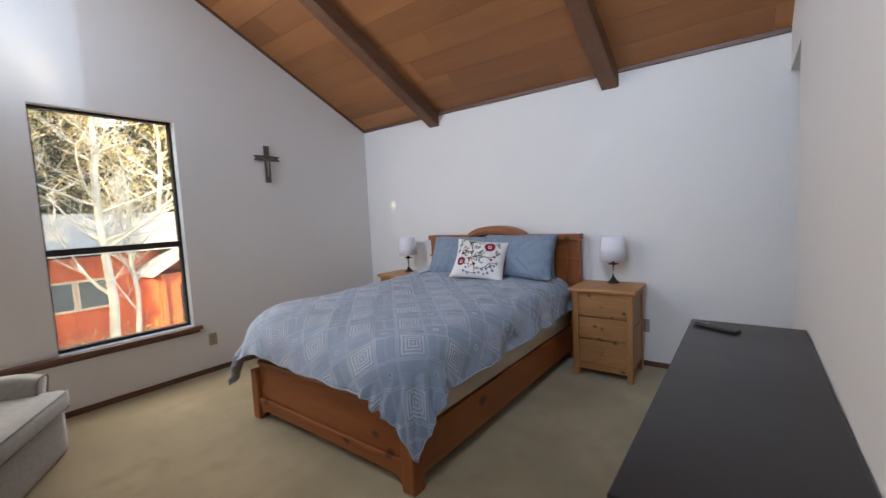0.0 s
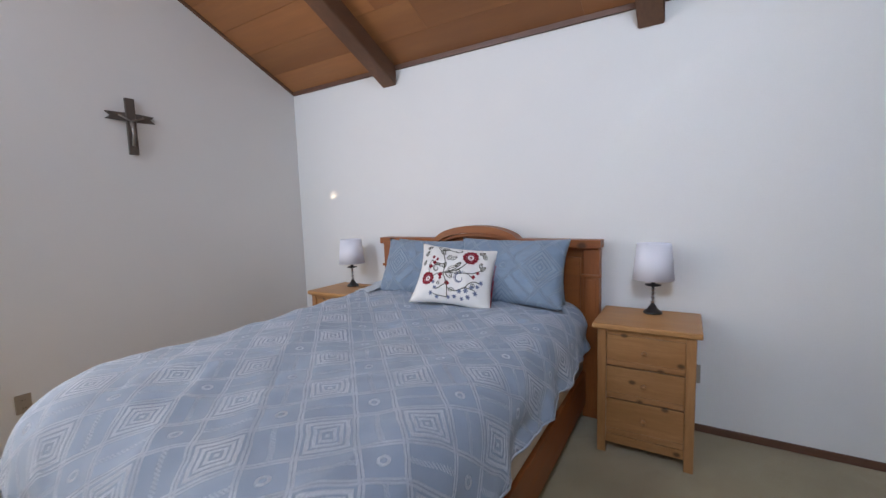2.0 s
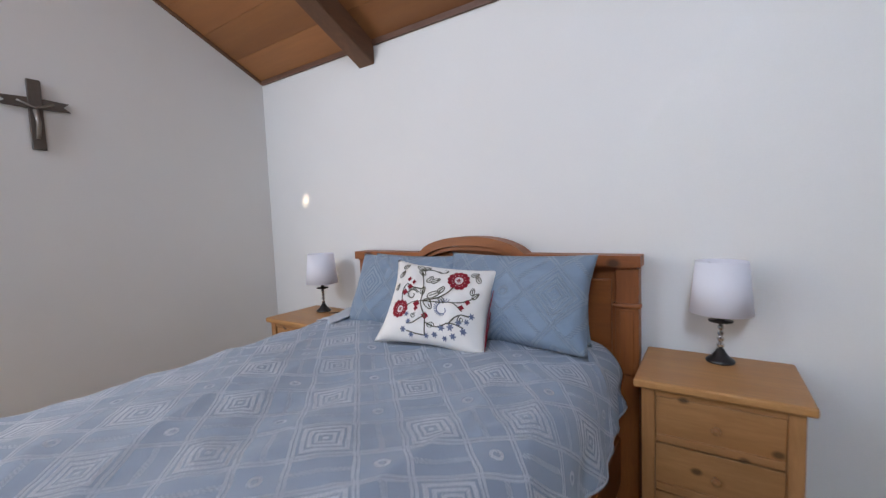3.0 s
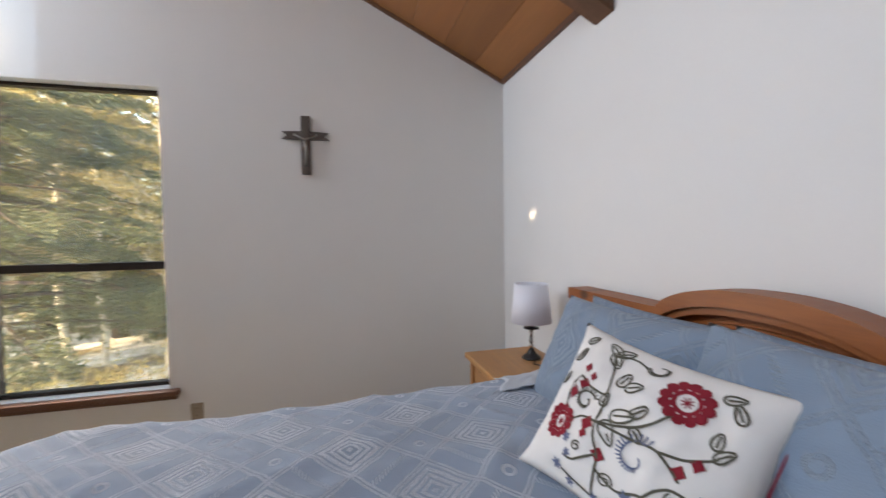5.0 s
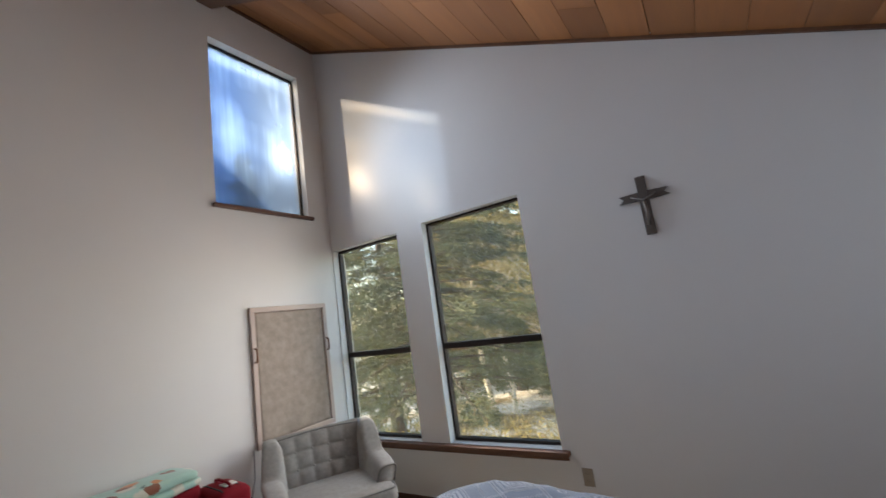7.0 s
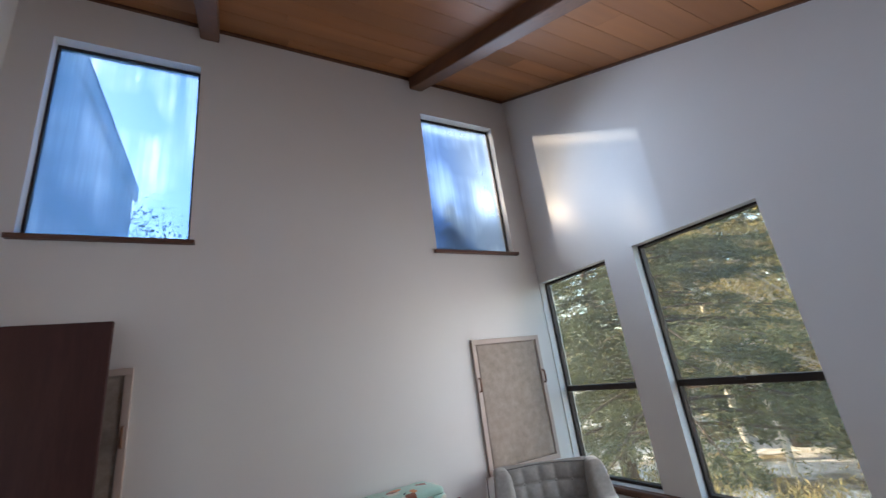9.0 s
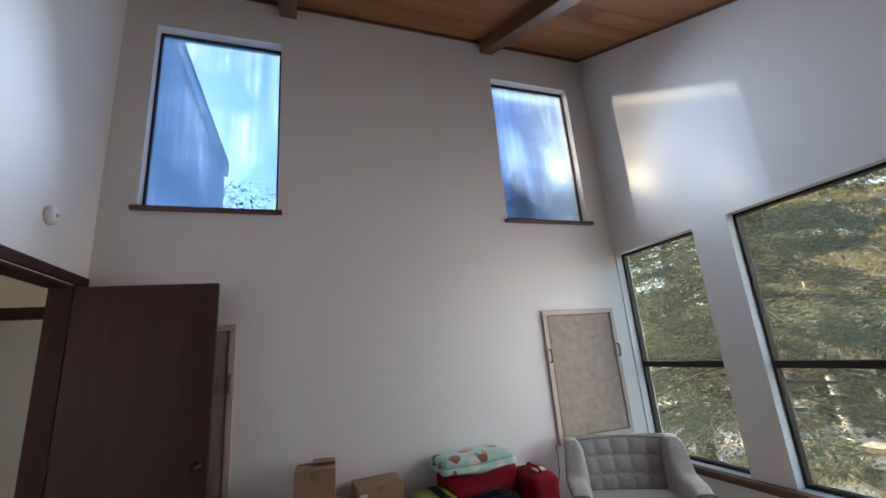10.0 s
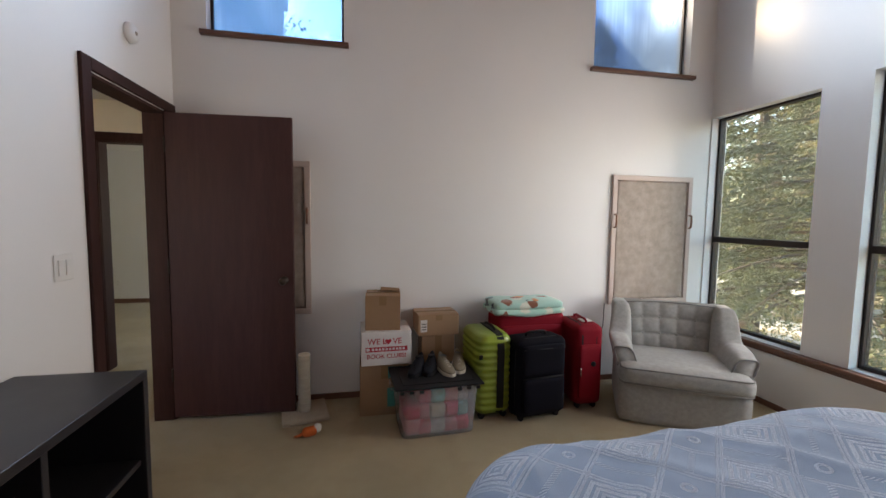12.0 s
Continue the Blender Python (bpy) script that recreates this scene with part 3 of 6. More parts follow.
def arch_path(half, flat, lift, n=18):
    pts = [(-half, 0.0), (ARCH_AT - flat, 0.0)]
    for i in range(1, n):
        u = -1 + 2 * i / n
        pts.append((ARCH_AT + u * flat, lift * max(0.0, 1 - abs(u) ** 2.3) ** 0.75))
    return pts + [(ARCH_AT + flat, 0.0), (half, 0.0)]


def arch_cap(half, flat, lift, z, thick, y0, y1):
    pts = arch_path(half, flat, lift)
    return prism(bmesh.new(), [(x, z + dz) for x, dz in pts] + [(x, z + dz - thick) for x, dz in reversed(pts)], y0, y1)


head = part("headboard", prism(bmesh.new(), [(-0.80, 0.28), (0.80, 0.28)] + [(x * 0.98, 1.13 + dz) for x, dz in reversed(arch_path(0.80, 0.32, 0.070))], 4.20, 4.235), PINE_X, bed)
part("headboard_cap", arch_cap(0.876, 0.335, 0.092, 1.176, 0.05, 4.135, 4.245), PINE_X, bed, "moulded cap that rises in an arch")
part("headboard_moulding", arch_cap(0.86, 0.315, 0.078, 1.137, 0.022, 4.155, 4.20), PINE_X, bed)
part("arch_moulding", prism(bmesh.new(), [(x, 1.085 + dz) for x, dz in arch_path(0.34, 0.29, 0.08)[1:-1]] + [(x * 0.93, 1.068 + dz * 0.93) for x, dz in reversed(arch_path(0.34, 0.29, 0.08)[1:-1])], 4.178, 4.20), PINE_X, head, "thin arched moulding")
for sx in (-1, 1):
    post = part("headboard_post", box(sx * 0.865, 4.165, 0, sx * 0.765, 4.245, 1.115, 0.005), PINE_Z, bed)
    part("post_ledge", box(sx * 0.875, 4.15, 0.935, sx * 0.755, 4.20, 0.955, 0.006), PINE_X, post)
    part("post_panel", box(sx * 0.845, 4.158, 0.62, sx * 0.785, 4.166, 0.92, 0.004), PINE_Z, post)
    part("headboard_stile", box(ARCH_AT + sx * 0.33, 4.185, 0.3, ARCH_AT + sx * 0.27, 4.20, 1.10, 0.004), PINE_Z, bed)
    part("headboard_panel", box(sx * 0.745, 4.19, 0.35, sx * 0.385, 4.20, 1.06, 0.008), PINE_X, bed)
    part("side_rail", box(sx * HW, 1.96, 0.085, sx * (HW - 0.03), 4.165, 0.315, 0.004), PINE_Y, bed)
    fp = part("footboard_post", box(sx * HW, BY0, 0.0, sx * (HW - 0.088), BY0 + 0.085, 0.36, 0.012), PINE_Z, bed)
    part("foot_bracket", prism(bmesh.new(), [(sx * (HW - 0.088), 0.02), (sx * (HW - 0.088), 0.13), (sx * (HW - 0.19), 0.13), (sx * (HW - 0.17), 0.075), (sx * (HW - 0.125), 0.055)], BY0 + 0.02, BY0 + 0.05), PINE_X, fp)
part("footboard", box(-HW + 0.088, BY0 + 0.028, 0.075, HW - 0.088, BY0 + 0.062, 0.42, 0.003), PINE_X, bed, "wide pine board with dark knots")
part("footboard_moulding", box(-HW + 0.088, BY0 + 0.008, 0.125, HW - 0.088, BY0 + 0.028, 0.165, 0.008), PINE_X, bed)
part("footboard_plinth", box(-HW + 0.088, BY0 + 0.016, 0.075, HW - 0.088, BY0 + 0.0275, 0.124, 0.003), PINE_X, bed)
part("footboard_top_rail", box(-HW + 0.088, BY0 + 0.012, 0.405, HW - 0.088, BY0 + 0.078, 0.44, 0.008), PINE_X, bed)
bm = box(-HW + 0.032, 1.99, 0.318, HW - 0.008, 4.15, 0.455, 0.03, 3)
tagged(part("box_spring", bm, CREAM, None, smooth=True), "cream cloth-covered box spring in the bed frame", "box spring").location = (bed.location.x, 0, 0)
bm = box(-HW + 0.07, 2.06, 0.455, HW - 0.07, 4.16, 0.685, 0.10, 5)
tagged(part("mattress", bm, SHEET, None, smooth=True), "white mattress under the duvet", "mattress").location = (bed.location.x, 0, 0)

# duvet: cloth laid over the mattress, hanging at the sides and the foot
TX0, TX1, TY0, TY1 = -2.43, -1.065, 2.08, 4.12
CORNER = 0.13
HANG_E, HANG_W, HANG_F = 0.385, 0.42, 0.40
DU0, DU1, DV0 = TX0 - HANG_W, TX1 + HANG_E, TY0 - HANG_F


def duvet_at(u, v):
    px, py = DU0 + (DU1 - DU0) * u, DV0 + (TY1 - DV0) * v
    cx, cy = min(max(px, TX0 + CORNER), TX1 - CORNER), max(py, TY0 + CORNER)
    dx, dy = px - cx, py - cy
    far_out = math.hypot(dx, dy)
    d = max(0.0, far_out - CORNER)
    if d > 0.0 and dx and dy:
        d *= 1 + (0.12 if dx < 0 else 0.10) * abs(2 * dx * dy) / (far_out * far_out)
    n1 = noise.noise(Vector((px * 1.7, py * 1.7, 1.0)))
    n2 = noise.noise(Vector((px * 5.0, py * 5.0, 7.0)))
    n3 = noise.noise(Vector((px * 13.0, py * 13.0, 3.0)))
    inner = min(px - TX0, TX1 - px, py - TY0)
    crease = (1 - abs(noise.noise(Vector((px * 2.6 + py * 1.1, py * 1.2 - px * 0.5, 5.0))))) ** 8 + 0.7 * (1 - abs(noise.noise(Vector((px * 2.0 - py * 2.4, py * 0.9 + px, 9.0))))) ** 9
    puff = 0.018 * n1 + 0.009 * n2 + 0.004 * n3 + 0.012 * crease + 0.024 * min(max((-1.75 - px) / 0.4, 0.0), 1.0)
    z = 0.757 + 0.018 * min(max(inner, 0.0) / 0.35, 1.0) + 0.02 * max(0.0, (py - 3.0)) + puff
    if d < 1e-6:
        return Vector((px, py, z))
    ox, oy = dx / far_out, dy / far_out
    cx, cy = cx + ox * CORNER, cy + oy * CORNER
    r = 0.26 - 0.09 * max(0.0, ox)
    ang = min(d / r, 1.35)
    out = r * math.sin(ang)
    drop = r * (1 - math.cos(ang))
    rest = max(0.0, d - 1.35 * r)
    out += rest * (0.26 - 0.12 * max(0.0, ox) + 0.35 * abs(ox * oy))
    drop += rest * 0.98
    along = px * abs(oy) + py * abs(ox)
    fold = (0.018 * math.sin(along * 11 + 6 * n1) + 0.009 * math.sin(along * 29 + 9 * n1 + 4 * n2) + 0.022 * n2) * min(rest / 0.10, 1.0)
    out += fold
    lift = 0.03 * noise.noise(Vector((along * 2.3, 4.0, 2.0))) * min(rest / 0.10, 1.0)
    return Vector((cx + ox * out, cy + oy * out, z - drop + lift))


bm = bmesh.new()
duvet_edge = sheet(bm, duvet_at, 150, 150, lambda u, v: (DU0 + (DU1 - DU0) * u, DV0 + (TY1 - DV0) * v))
hem_pts = [duvet_edge[0][j].co.copy() for j in range(150, -1, -2)] + [duvet_edge[i][0].co.copy() for i in range(2, 151, 2)] + [duvet_edge[150][j].co.copy() for j in range(2, 151, 2)]
duvet = part("duvet", bm, DUVET, None, smooth=True)
tagged(duvet, "blue-grey cotton duvet with tufted diamond pattern on the bed", "duvet")
sol = duvet.modifiers.new("thickness", "SOLIDIFY")
sol.thickness, sol.offset = 0.014, -1.0
part("hem", tube(bmesh.new(), hem_pts, 0.005, 6), HEM, duvet, "paler hem along the edge", True)


def pillow_mesh(w, h, t, pinch=0.93, seed=0.0, n=34, flat=2.6):
    """A stuffed square: corners drawn out, middle full, with slack creases. Lies in x and z, faces -y."""
    bm = bmesh.new()

    def f(sign):
        def g(u, v):
            a, b = 2 * u - 1, 2 * v - 1
            full = max(0.0, (1 - abs(a) ** flat) * (1 - abs(b) ** flat)) ** 0.55
            pull = 1 - (1 - pinch) * (1 - a * a) * abs(b) - 0.0
            pulz = 1 - (1 - pinch) * (1 - b * b) * abs(a)
            x, z = a * w / 2 * pulz, b * h / 2 * pull
            q = Vector((a * 2.2 + seed, b * 2.2, seed * 3 + sign))
            y = sign * t / 2 * full * (1 + 0.22 * noise.noise(q)) + 0.010 * noise.noise(q * 3.1) * full
            return Vector((x, y, z))
        return g
    uvf = lambda u, v: (u * w + seed, v * h)
    a = sheet(bm, f(-1), n, n, uvf)
    b = sheet(bm, f(1), n, n, uvf)
    bmesh.ops.remove_doubles(bm, verts=bm.verts, dist=1e-5)
    return bm, f(-1)


def lean(name, loc, rz, tilt, w, h, t, m, label, seed, roll=0.0):
    """A pillow that leans back by tilt degrees against what is behind it."""
    bm, _ = pillow_mesh(w, h, t, seed=seed)
    ob = part(name, bm, m, None, smooth=True)
    ob.matrix_world = pose(*loc, 0, 0, rz) @ pose(0, 0, 0, -tilt, roll, 0)
    return tagged(ob, label, "pillow", "bed pillows")


lean("pillow", (-1.37, 4.075, 0.975), 0, 14, 0.72, 0.42, 0.13, PILLOW, "blue tufted pillow leaning on the headboard", 1.3)
lean("pillow", (-2.02, 4.075, 0.965), 0, 14, 0.70, 0.42, 0.13, PILLOW, "blue tufted pillow leaning on the headboard", 5.1)
lean("pillow", (-1.36, 3.945, 0.985), -1, 24, 0.76, 0.45, 0.21, PILLOW, "blue tufted pillow propped on another pillow", 2.7)
lean("pillow", (-2.02, 3.945, 0.975), 2, 26, 0.72, 0.44, 0.20, PILLOW, "blue tufted pillow propped on another pillow", 7.9)

# a white sheet shows beside the pillows
bm = bmesh.new()


def sheet_edge(u, v):
    p = duvet_at((-2.50 + 0.16 * u - DU0) / (DU1 - DU0), (3.72 + 0.24 * v + 0.03 * math.sin(5 * u) - DV0) / (TY1 - DV0))
    return p + Vector((0, 0, 0.008 + 0.008 * noise.noise(Vector((u * 3, v * 6, 2.0))) + 0.02 * v))


sheet(bm, sheet_edge, 16, 20)
fs = part("bed_sheet", bm, plain("pale_sheet", (0.50, 0.54, 0.59), 0.9, var=0.08), None, smooth=True)
fs.modifiers.new("thickness", "SOLIDIFY").thickness = 0.004
tagged(fs, "pale sheet edge folded over beside the pillows", "sheet")

# floral cushion
LINEN = plain("cushion_linen", (0.78, 0.76, 0.73), 0.9, var=0.05, fine=350, rel=0.25)
RED = plain("red_thread", (0.27, 0.008, 0.022), 0.85, var=0.25, fine=250)
STEM = plain("olive_thread", (0.11, 0.105, 0.075), 0.85, var=0.25, fine=250)
BLUE = plain("blue_thread", (0.16, 0.19, 0.30), 0.85, var=0.25, fine=250)
cu, cv = Vector((0.50, 0.135, -0.05)).normalized(), Vector((-0.03, 0.22, 0.328)).normalized()
cw = cu.cross(cv).normalized()
cv = cw.cross(cu)
cushion_pose = Matrix.Translation((-1.635, 3.735, 0.968)) @ Matrix((cu, cv.cross(cu), cv)).transposed().to_4x4()
bm, cface = pillow_mesh(0.535, 0.43, 0.17, 0.88, 3.3)
cushion = part("cushion", bm, LINEN, None, smooth=True)
cushion.matrix_world = cushion_pose
tagged(cushion, "cream linen cushion embroidered with red flowers and grey leaves", "cushion")


def on_cushion(x, y, lift=0.0022):
    """x, y from -1 to 1 across the cushion's front."""
    p = cface((x + 1) / 2, (y + 1) / 2)
    return p + Vector((0, -lift, 0))


def stitch_patch(bm, pts):
    """A filled shape of cloth coordinates, laid on the front in rings round its middle."""
    n = len(pts)
    c = (sum(p[0] for p in pts) / n, sum(p[1] for p in pts) / n)
    rings = []
    for k in (0.5, 1.0):
        rings.append([bm.verts.new(on_cushion(c[0] + (p[0] - c[0]) * k, c[1] + (p[1] - c[1]) * k)) for p in pts])
    mid = bm.verts.new(on_cushion(*c))
    for i in range(n):
        j = (i + 1) % n
        bm.faces.new((mid, rings[0][i], rings[0][j]))
        bm.faces.new((rings[0][i], rings[1][i], rings[1][j], rings[0][j]))


def stitch_line(bm, pts, wid=0.010):
    last = None
    for i, p in enumerate(pts):
        q0, q1 = pts[max(i - 1, 0)], pts[min(i + 1, len(pts) - 1)]
        dx, dy = q1[0] - q0[0], (q1[1] - q0[1])
        l = math.hypot(dx, dy) or 1.0
        nx, ny = -dy / l * wid, dx / l * wid * 1.2
        pair = (bm.verts.new(on_cushion(p[0] + nx, p[1] + ny)), bm.verts.new(on_cushion(p[0] - nx, p[1] - ny)))
        if last:
            bm.faces.new((last[0], pair[0], pair[1], last[1]))
        last = pair


def circle(cx, cy, r, n=16, wave=0.0, lobes=0, a0=0.0):
    out = []
    for i in range(n):
        t = 2 * math.pi * i / n + a0
        rr = r * (1 + wave * math.cos(lobes * t))
        out.append((cx + rr * math.cos(t), cy + rr * 1.25 * math.sin(t)))
    return out


def bloom(cx, cy, r):
    bm = bmesh.new()
    for k in range(12):
        t = 2 * math.pi * k / 12
        stitch_patch(bm, circle(cx + r * 0.78 * math.cos(t), cy + r * 0.97 * math.sin(t), r * 0.24, 8))
    pts = circle(cx, cy, r * 0.48, 20)
    stitch_line(bm, pts + pts[:1], r * 0.09)
    for k in range(8):
        t = 2 * math.pi * k / 8
        stitch_line(bm, [(cx, cy), (cx + r * 0.25 * math.cos(t), cy + r * 0.31 * math.sin(t))], r * 0.03)
    part("red_flower", bm, RED, cushion, "crimson embroidered flower")


def leaf_shape(cx, cy, l, w, ang, material, nm):
    bm = bmesh.new()
    pts = []
    for i in range(14):
        t = 2 * math.pi * i / 14
        x, y = l * math.cos(t), w * math.sin(t) * (1 - 0.3 * math.cos(t))
        pts.append((cx + x * math.cos(ang) - y * math.sin(ang), cy + 1.2 * (x * math.sin(ang) + y * math.cos(ang))))
    stitch_line(bm, pts + pts[:1], 0.010)
    stitch_line(bm, [(cx - l * 0.7 * math.cos(ang), cy - l * 0.8 * math.sin(ang)), (cx + l * 0.7 * math.cos(ang), cy + l * 0.8 * math.sin(ang))], 0.010)
    part(nm, bm, material, cushion)


def curl(cx, cy, r, turns, a0, material, nm, fringe=False):
    bm = bmesh.new()
    pts = []
    for i in range(26):
        k = i / 25
        t = a0 + turns * 2 * math.pi * k
        pts.append((cx + r * (1 - 0.75 * k) * math.cos(t), cy + 1.2 * r * (1 - 0.75 * k) * math.sin(t)))
    stitch_line(bm, pts, 0.008)
    if fringe:
        for i in range(0, 18, 1):
            p = pts[i]
            stitch_line(bm, [p, (p[0] + (p[0] - cx) * 0.45, p[1] + (p[1] - cy) * 0.45)], 0.007)
    part(nm, bm, material, cushion)


def spray(pts, wid=0.011):
    bm = bmesh.new()
    fine = []
    for i in range(len(pts) - 1):
        p0, p1, p2, p3 = pts[max(i - 1, 0)], pts[i], pts[i + 1], pts[min(i + 2, len(pts) - 1)]
        for k in range(5):
            t = k / 5
            fine.append(tuple(0.5 * (2 * p1[c] + (p2[c] - p0[c]) * t + (2 * p0[c] - 5 * p1[c] + 4 * p2[c] - p3[c]) * t * t + (3 * p1[c] - p0[c] - 3 * p2[c] + p3[c]) * t ** 3) for c in (0, 1)))
    stitch_line(bm, fine + [pts[-1]], wid)
    part("stem", bm, STEM, cushion)


bloom(0.36, 0.52, 0.20)
bloom(-0.62, -0.30, 0.17)
spray([(-0.05, -0.85), (-0.10, -0.45), (-0.22, -0.1), (-0.25, 0.3), (-0.40, 0.72)])
spray([(-0.22, -0.1), (0.0, -0.02), (0.2, 0.12), (0.32, 0.33)])
spray([(-0.22, -0.1), (0.10, -0.08), (0.34, -0.05), (0.55, -0.2)])
spray([(-0.08, -0.55), (0.12, -0.62), (0.35, -0.5), (0.62, -0.55)])
spray([(-0.12, -0.40), (-0.28, -0.6), (-0.42, -0.62)])
spray([(-0.25, 0.2), (-0.45, 0.22), (-0.6, 0.30)])
spray([(-0.40, 0.72), (-0.2, 0.78), (-0.05, 0.72)])
spray([(-0.62, -0.12), (-0.66, 0.1), (-0.6, 0.30)])
for a in ((-0.42, 0.80, 0.10, 0.05, 2.6), (-0.36, 0.66, 0.09, 0.05, -1.0), (-0.30, 0.80, 0.08, 0.045, 0.6), (-0.16, 0.46, 0.085, 0.05, 1.3), (-0.04, 0.42, 0.085, 0.05, 0.5),
          (-0.02, 0.08, 0.12, 0.06, 0.35), (-0.08, -0.14, 0.11, 0.06, -0.9), (-0.24, 0.16, 0.07, 0.045, 1.2), (-0.78, 0.55, 0.09, 0.04, 1.2), (-0.74, 0.80, 0.08, 0.04, 0.7)):
    leaf_shape(*a, STEM, "grey_leaf")
for x, y, r in ((-0.58, 0.42, 0.045), (-0.52, 0.22, 0.05), (-0.60, 0.08, 0.055), (-0.46, 0.34, 0.04), (-0.30, -0.16, 0.06), (-0.10, -0.40, 0.055), (0.52, -0.12, 0.05), (0.62, 0.02, 0.045), (-0.28, -0.28, 0.04)):
    bm = bmesh.new()
    stitch_patch(bm, circle(x, y, r, 12, 0.25, 4))
    part("red_bud", bm, RED, cushion)
curl(-0.44, 0.05, 0.10, 1.1, 0.5, STEM, "curled_frond", True)
curl(0.20, -0.22, 0.15, 0.9, 1.2, BLUE, "curled_frond", True)
curl(0.05, 0.78, 0.09, 0.8, 3.4, STEM, "curled_frond", True)
spray([(0.34, -0.05), (0.55, 0.02), (0.72, 0.16)])
spray([(0.35, -0.5), (0.50, -0.30), (0.70, -0.28)])
spray([(-0.22, -0.1), (-0.40, -0.12), (-0.50, -0.22)])
spray([(-0.05, -0.85), (-0.25, -0.82), (-0.40, -0.78)])
for a in ((0.74, 0.20, 0.08, 0.04, 0.8), (0.66, 0.30, 0.07, 0.04, 1.6), (0.10, 0.20, 0.08, 0.045, 1.0), (0.14, -0.02, 0.07, 0.04, -0.6), (-0.80, 0.20, 0.07, 0.035, 1.4), (0.70, 0.62, 0.09, 0.04, 2.2), (0.62, 0.74, 0.07, 0.04, 0.4)):
    leaf_shape(*a, STEM, "grey_leaf")
for x, y, r in ((0.74, -0.26, 0.06), (0.66, -0.40, 0.055), (-0.46, -0.76, 0.055), (-0.30, -0.86, 0.05), (0.12, -0.80, 0.055)):
    bm = bmesh.new()
    stitch_patch(bm, circle(x, y, r * 0.78, 24, 0.38, 6))
    part("blue_floret", bm, BLUE, cushion)
curl(0.02, -0.60, 0.07, 1.4, 0.0, STEM, "tendril")
curl(0.55, -0.38, 0.06, 1.4, 2.0, STEM, "tendril")
curl(-0.30, -0.45, 0.05, 1.3, 1.0, STEM, "tendril")
for x, y, r in ((0.22, -0.62, 0.065), (0.38, -0.58, 0.07), (0.52, -0.46, 0.065), (0.62, -0.62, 0.065), (0.44, -0.76, 0.06), (-0.44, -0.42, 0.05), (-0.38, -0.58, 0.05), (-0.02, -0.85, 0.05), (0.30, -0.84, 0.05)):
    bm = bmesh.new()
    stitch_patch(bm, circle(x, y, r * 0.78, 24, 0.38, 6))
    part("blue_floret", bm, BLUE, cushion)
bm = bmesh.new()
for k in (-1, 1):
    tube(bm, [Vector((0.258 * (1 - 0.05 * (1 - (z / 0.215) ** 2)), 0.02 * k * (1 - (z / 0.215) ** 2), z)) for z in (-0.19, -0.1, 0.0, 0.1, 0.19)], 0.0022, 5)
part("side_stripe", bm, RED, cushion, "red stripes along the side seam")


# ---- nightstands and lamps ----
def nightstand(x, y):
    n = thing("nightstand", (x, y, 0), label="honey pine nightstand with three drawers beside the bed", category="nightstand", group="nightstands")
    w, d, h = 0.235, 0.20, 0.750
    part("top", box(-w - 0.025, -d - 0.025, h - 0.032, w + 0.025, d + 0.01, h, 0.008, 3), LIGHT_TOP, n)
    for sx in (-1, 1):
        for sy in (-1, 1):
            part("leg", box(sx * w, sy * d, 0, sx * (w - 0.045), sy * (d - 0.045), h - 0.032, 0.003), LIGHT_Z, n)
        part("side_panel", box(sx * (w - 0.012), -d + 0.045, 0.10, sx * (w - 0.03), d - 0.045, h - 0.032), LIGHT_Z, n)
        for z0, z1 in ((0.10, 0.15), (0.40, 0.44), (h - 0.09, h - 0.032)):
            part("side_rail", box(sx * (w - 0.004), -d + 0.045, z0, sx * (w - 0.0115), d - 0.045, z1, 0.002), LIGHT_Z, n)
    part("back", box(-w + 0.045, d - 0.02, 0.10, w - 0.045, d - 0.008, h - 0.032), LIGHT_Z, n)
    part("bottom", box(-w + 0.045, -d + 0.02, 0.085, w - 0.045, d - 0.02, 0.10), LIGHT_X, n)
    part("apron", box(-w + 0.045, -d + 0.006, 0.062, w - 0.045, -d + 0.022, 0.112, 0.003), LIGHT_X, n)
    part("front_rail", box(-w + 0.045, -d + 0.004, h - 0.062, w - 0.045, -d + 0.02, h - 0.033, 0.003), LIGHT_X, n)
    for z0, z1 in ((0.515, 0.683), (0.328, 0.503), (0.118, 0.316)):
        dr = part("drawer", box(-w + 0.046, -d + 0.012, z0, w - 0.046, -d + 0.03, z1 + 0.001, 0.003), LIGHT_X, n)
        part("drawer_lip", box(-w + 0.048, -d + 0.001, z0, w - 0.048, -d + 0.0115, z0 + 0.030, 0.004), LIGHT_X, dr)
        bm = lathe(bmesh.new(), [(0.0, 0.0), (0.009, 0.0), (0.006, 0.010), (0.014, 0.020), (0.012, 0.028), (0.0, 0.030)], 14)
        bmesh.ops.transform(bm, matrix=pose(0, -d + 0.012, (z0 + z1) / 2 + 0.005, 90), verts=bm.verts)
        part("knob", bm, LIGHT_X, dr, "round pine knob", True)
    return n


stand = nightstand(-0.55, 4.022)
copy_thing(stand, pose(-2.835, 4.0, 0))


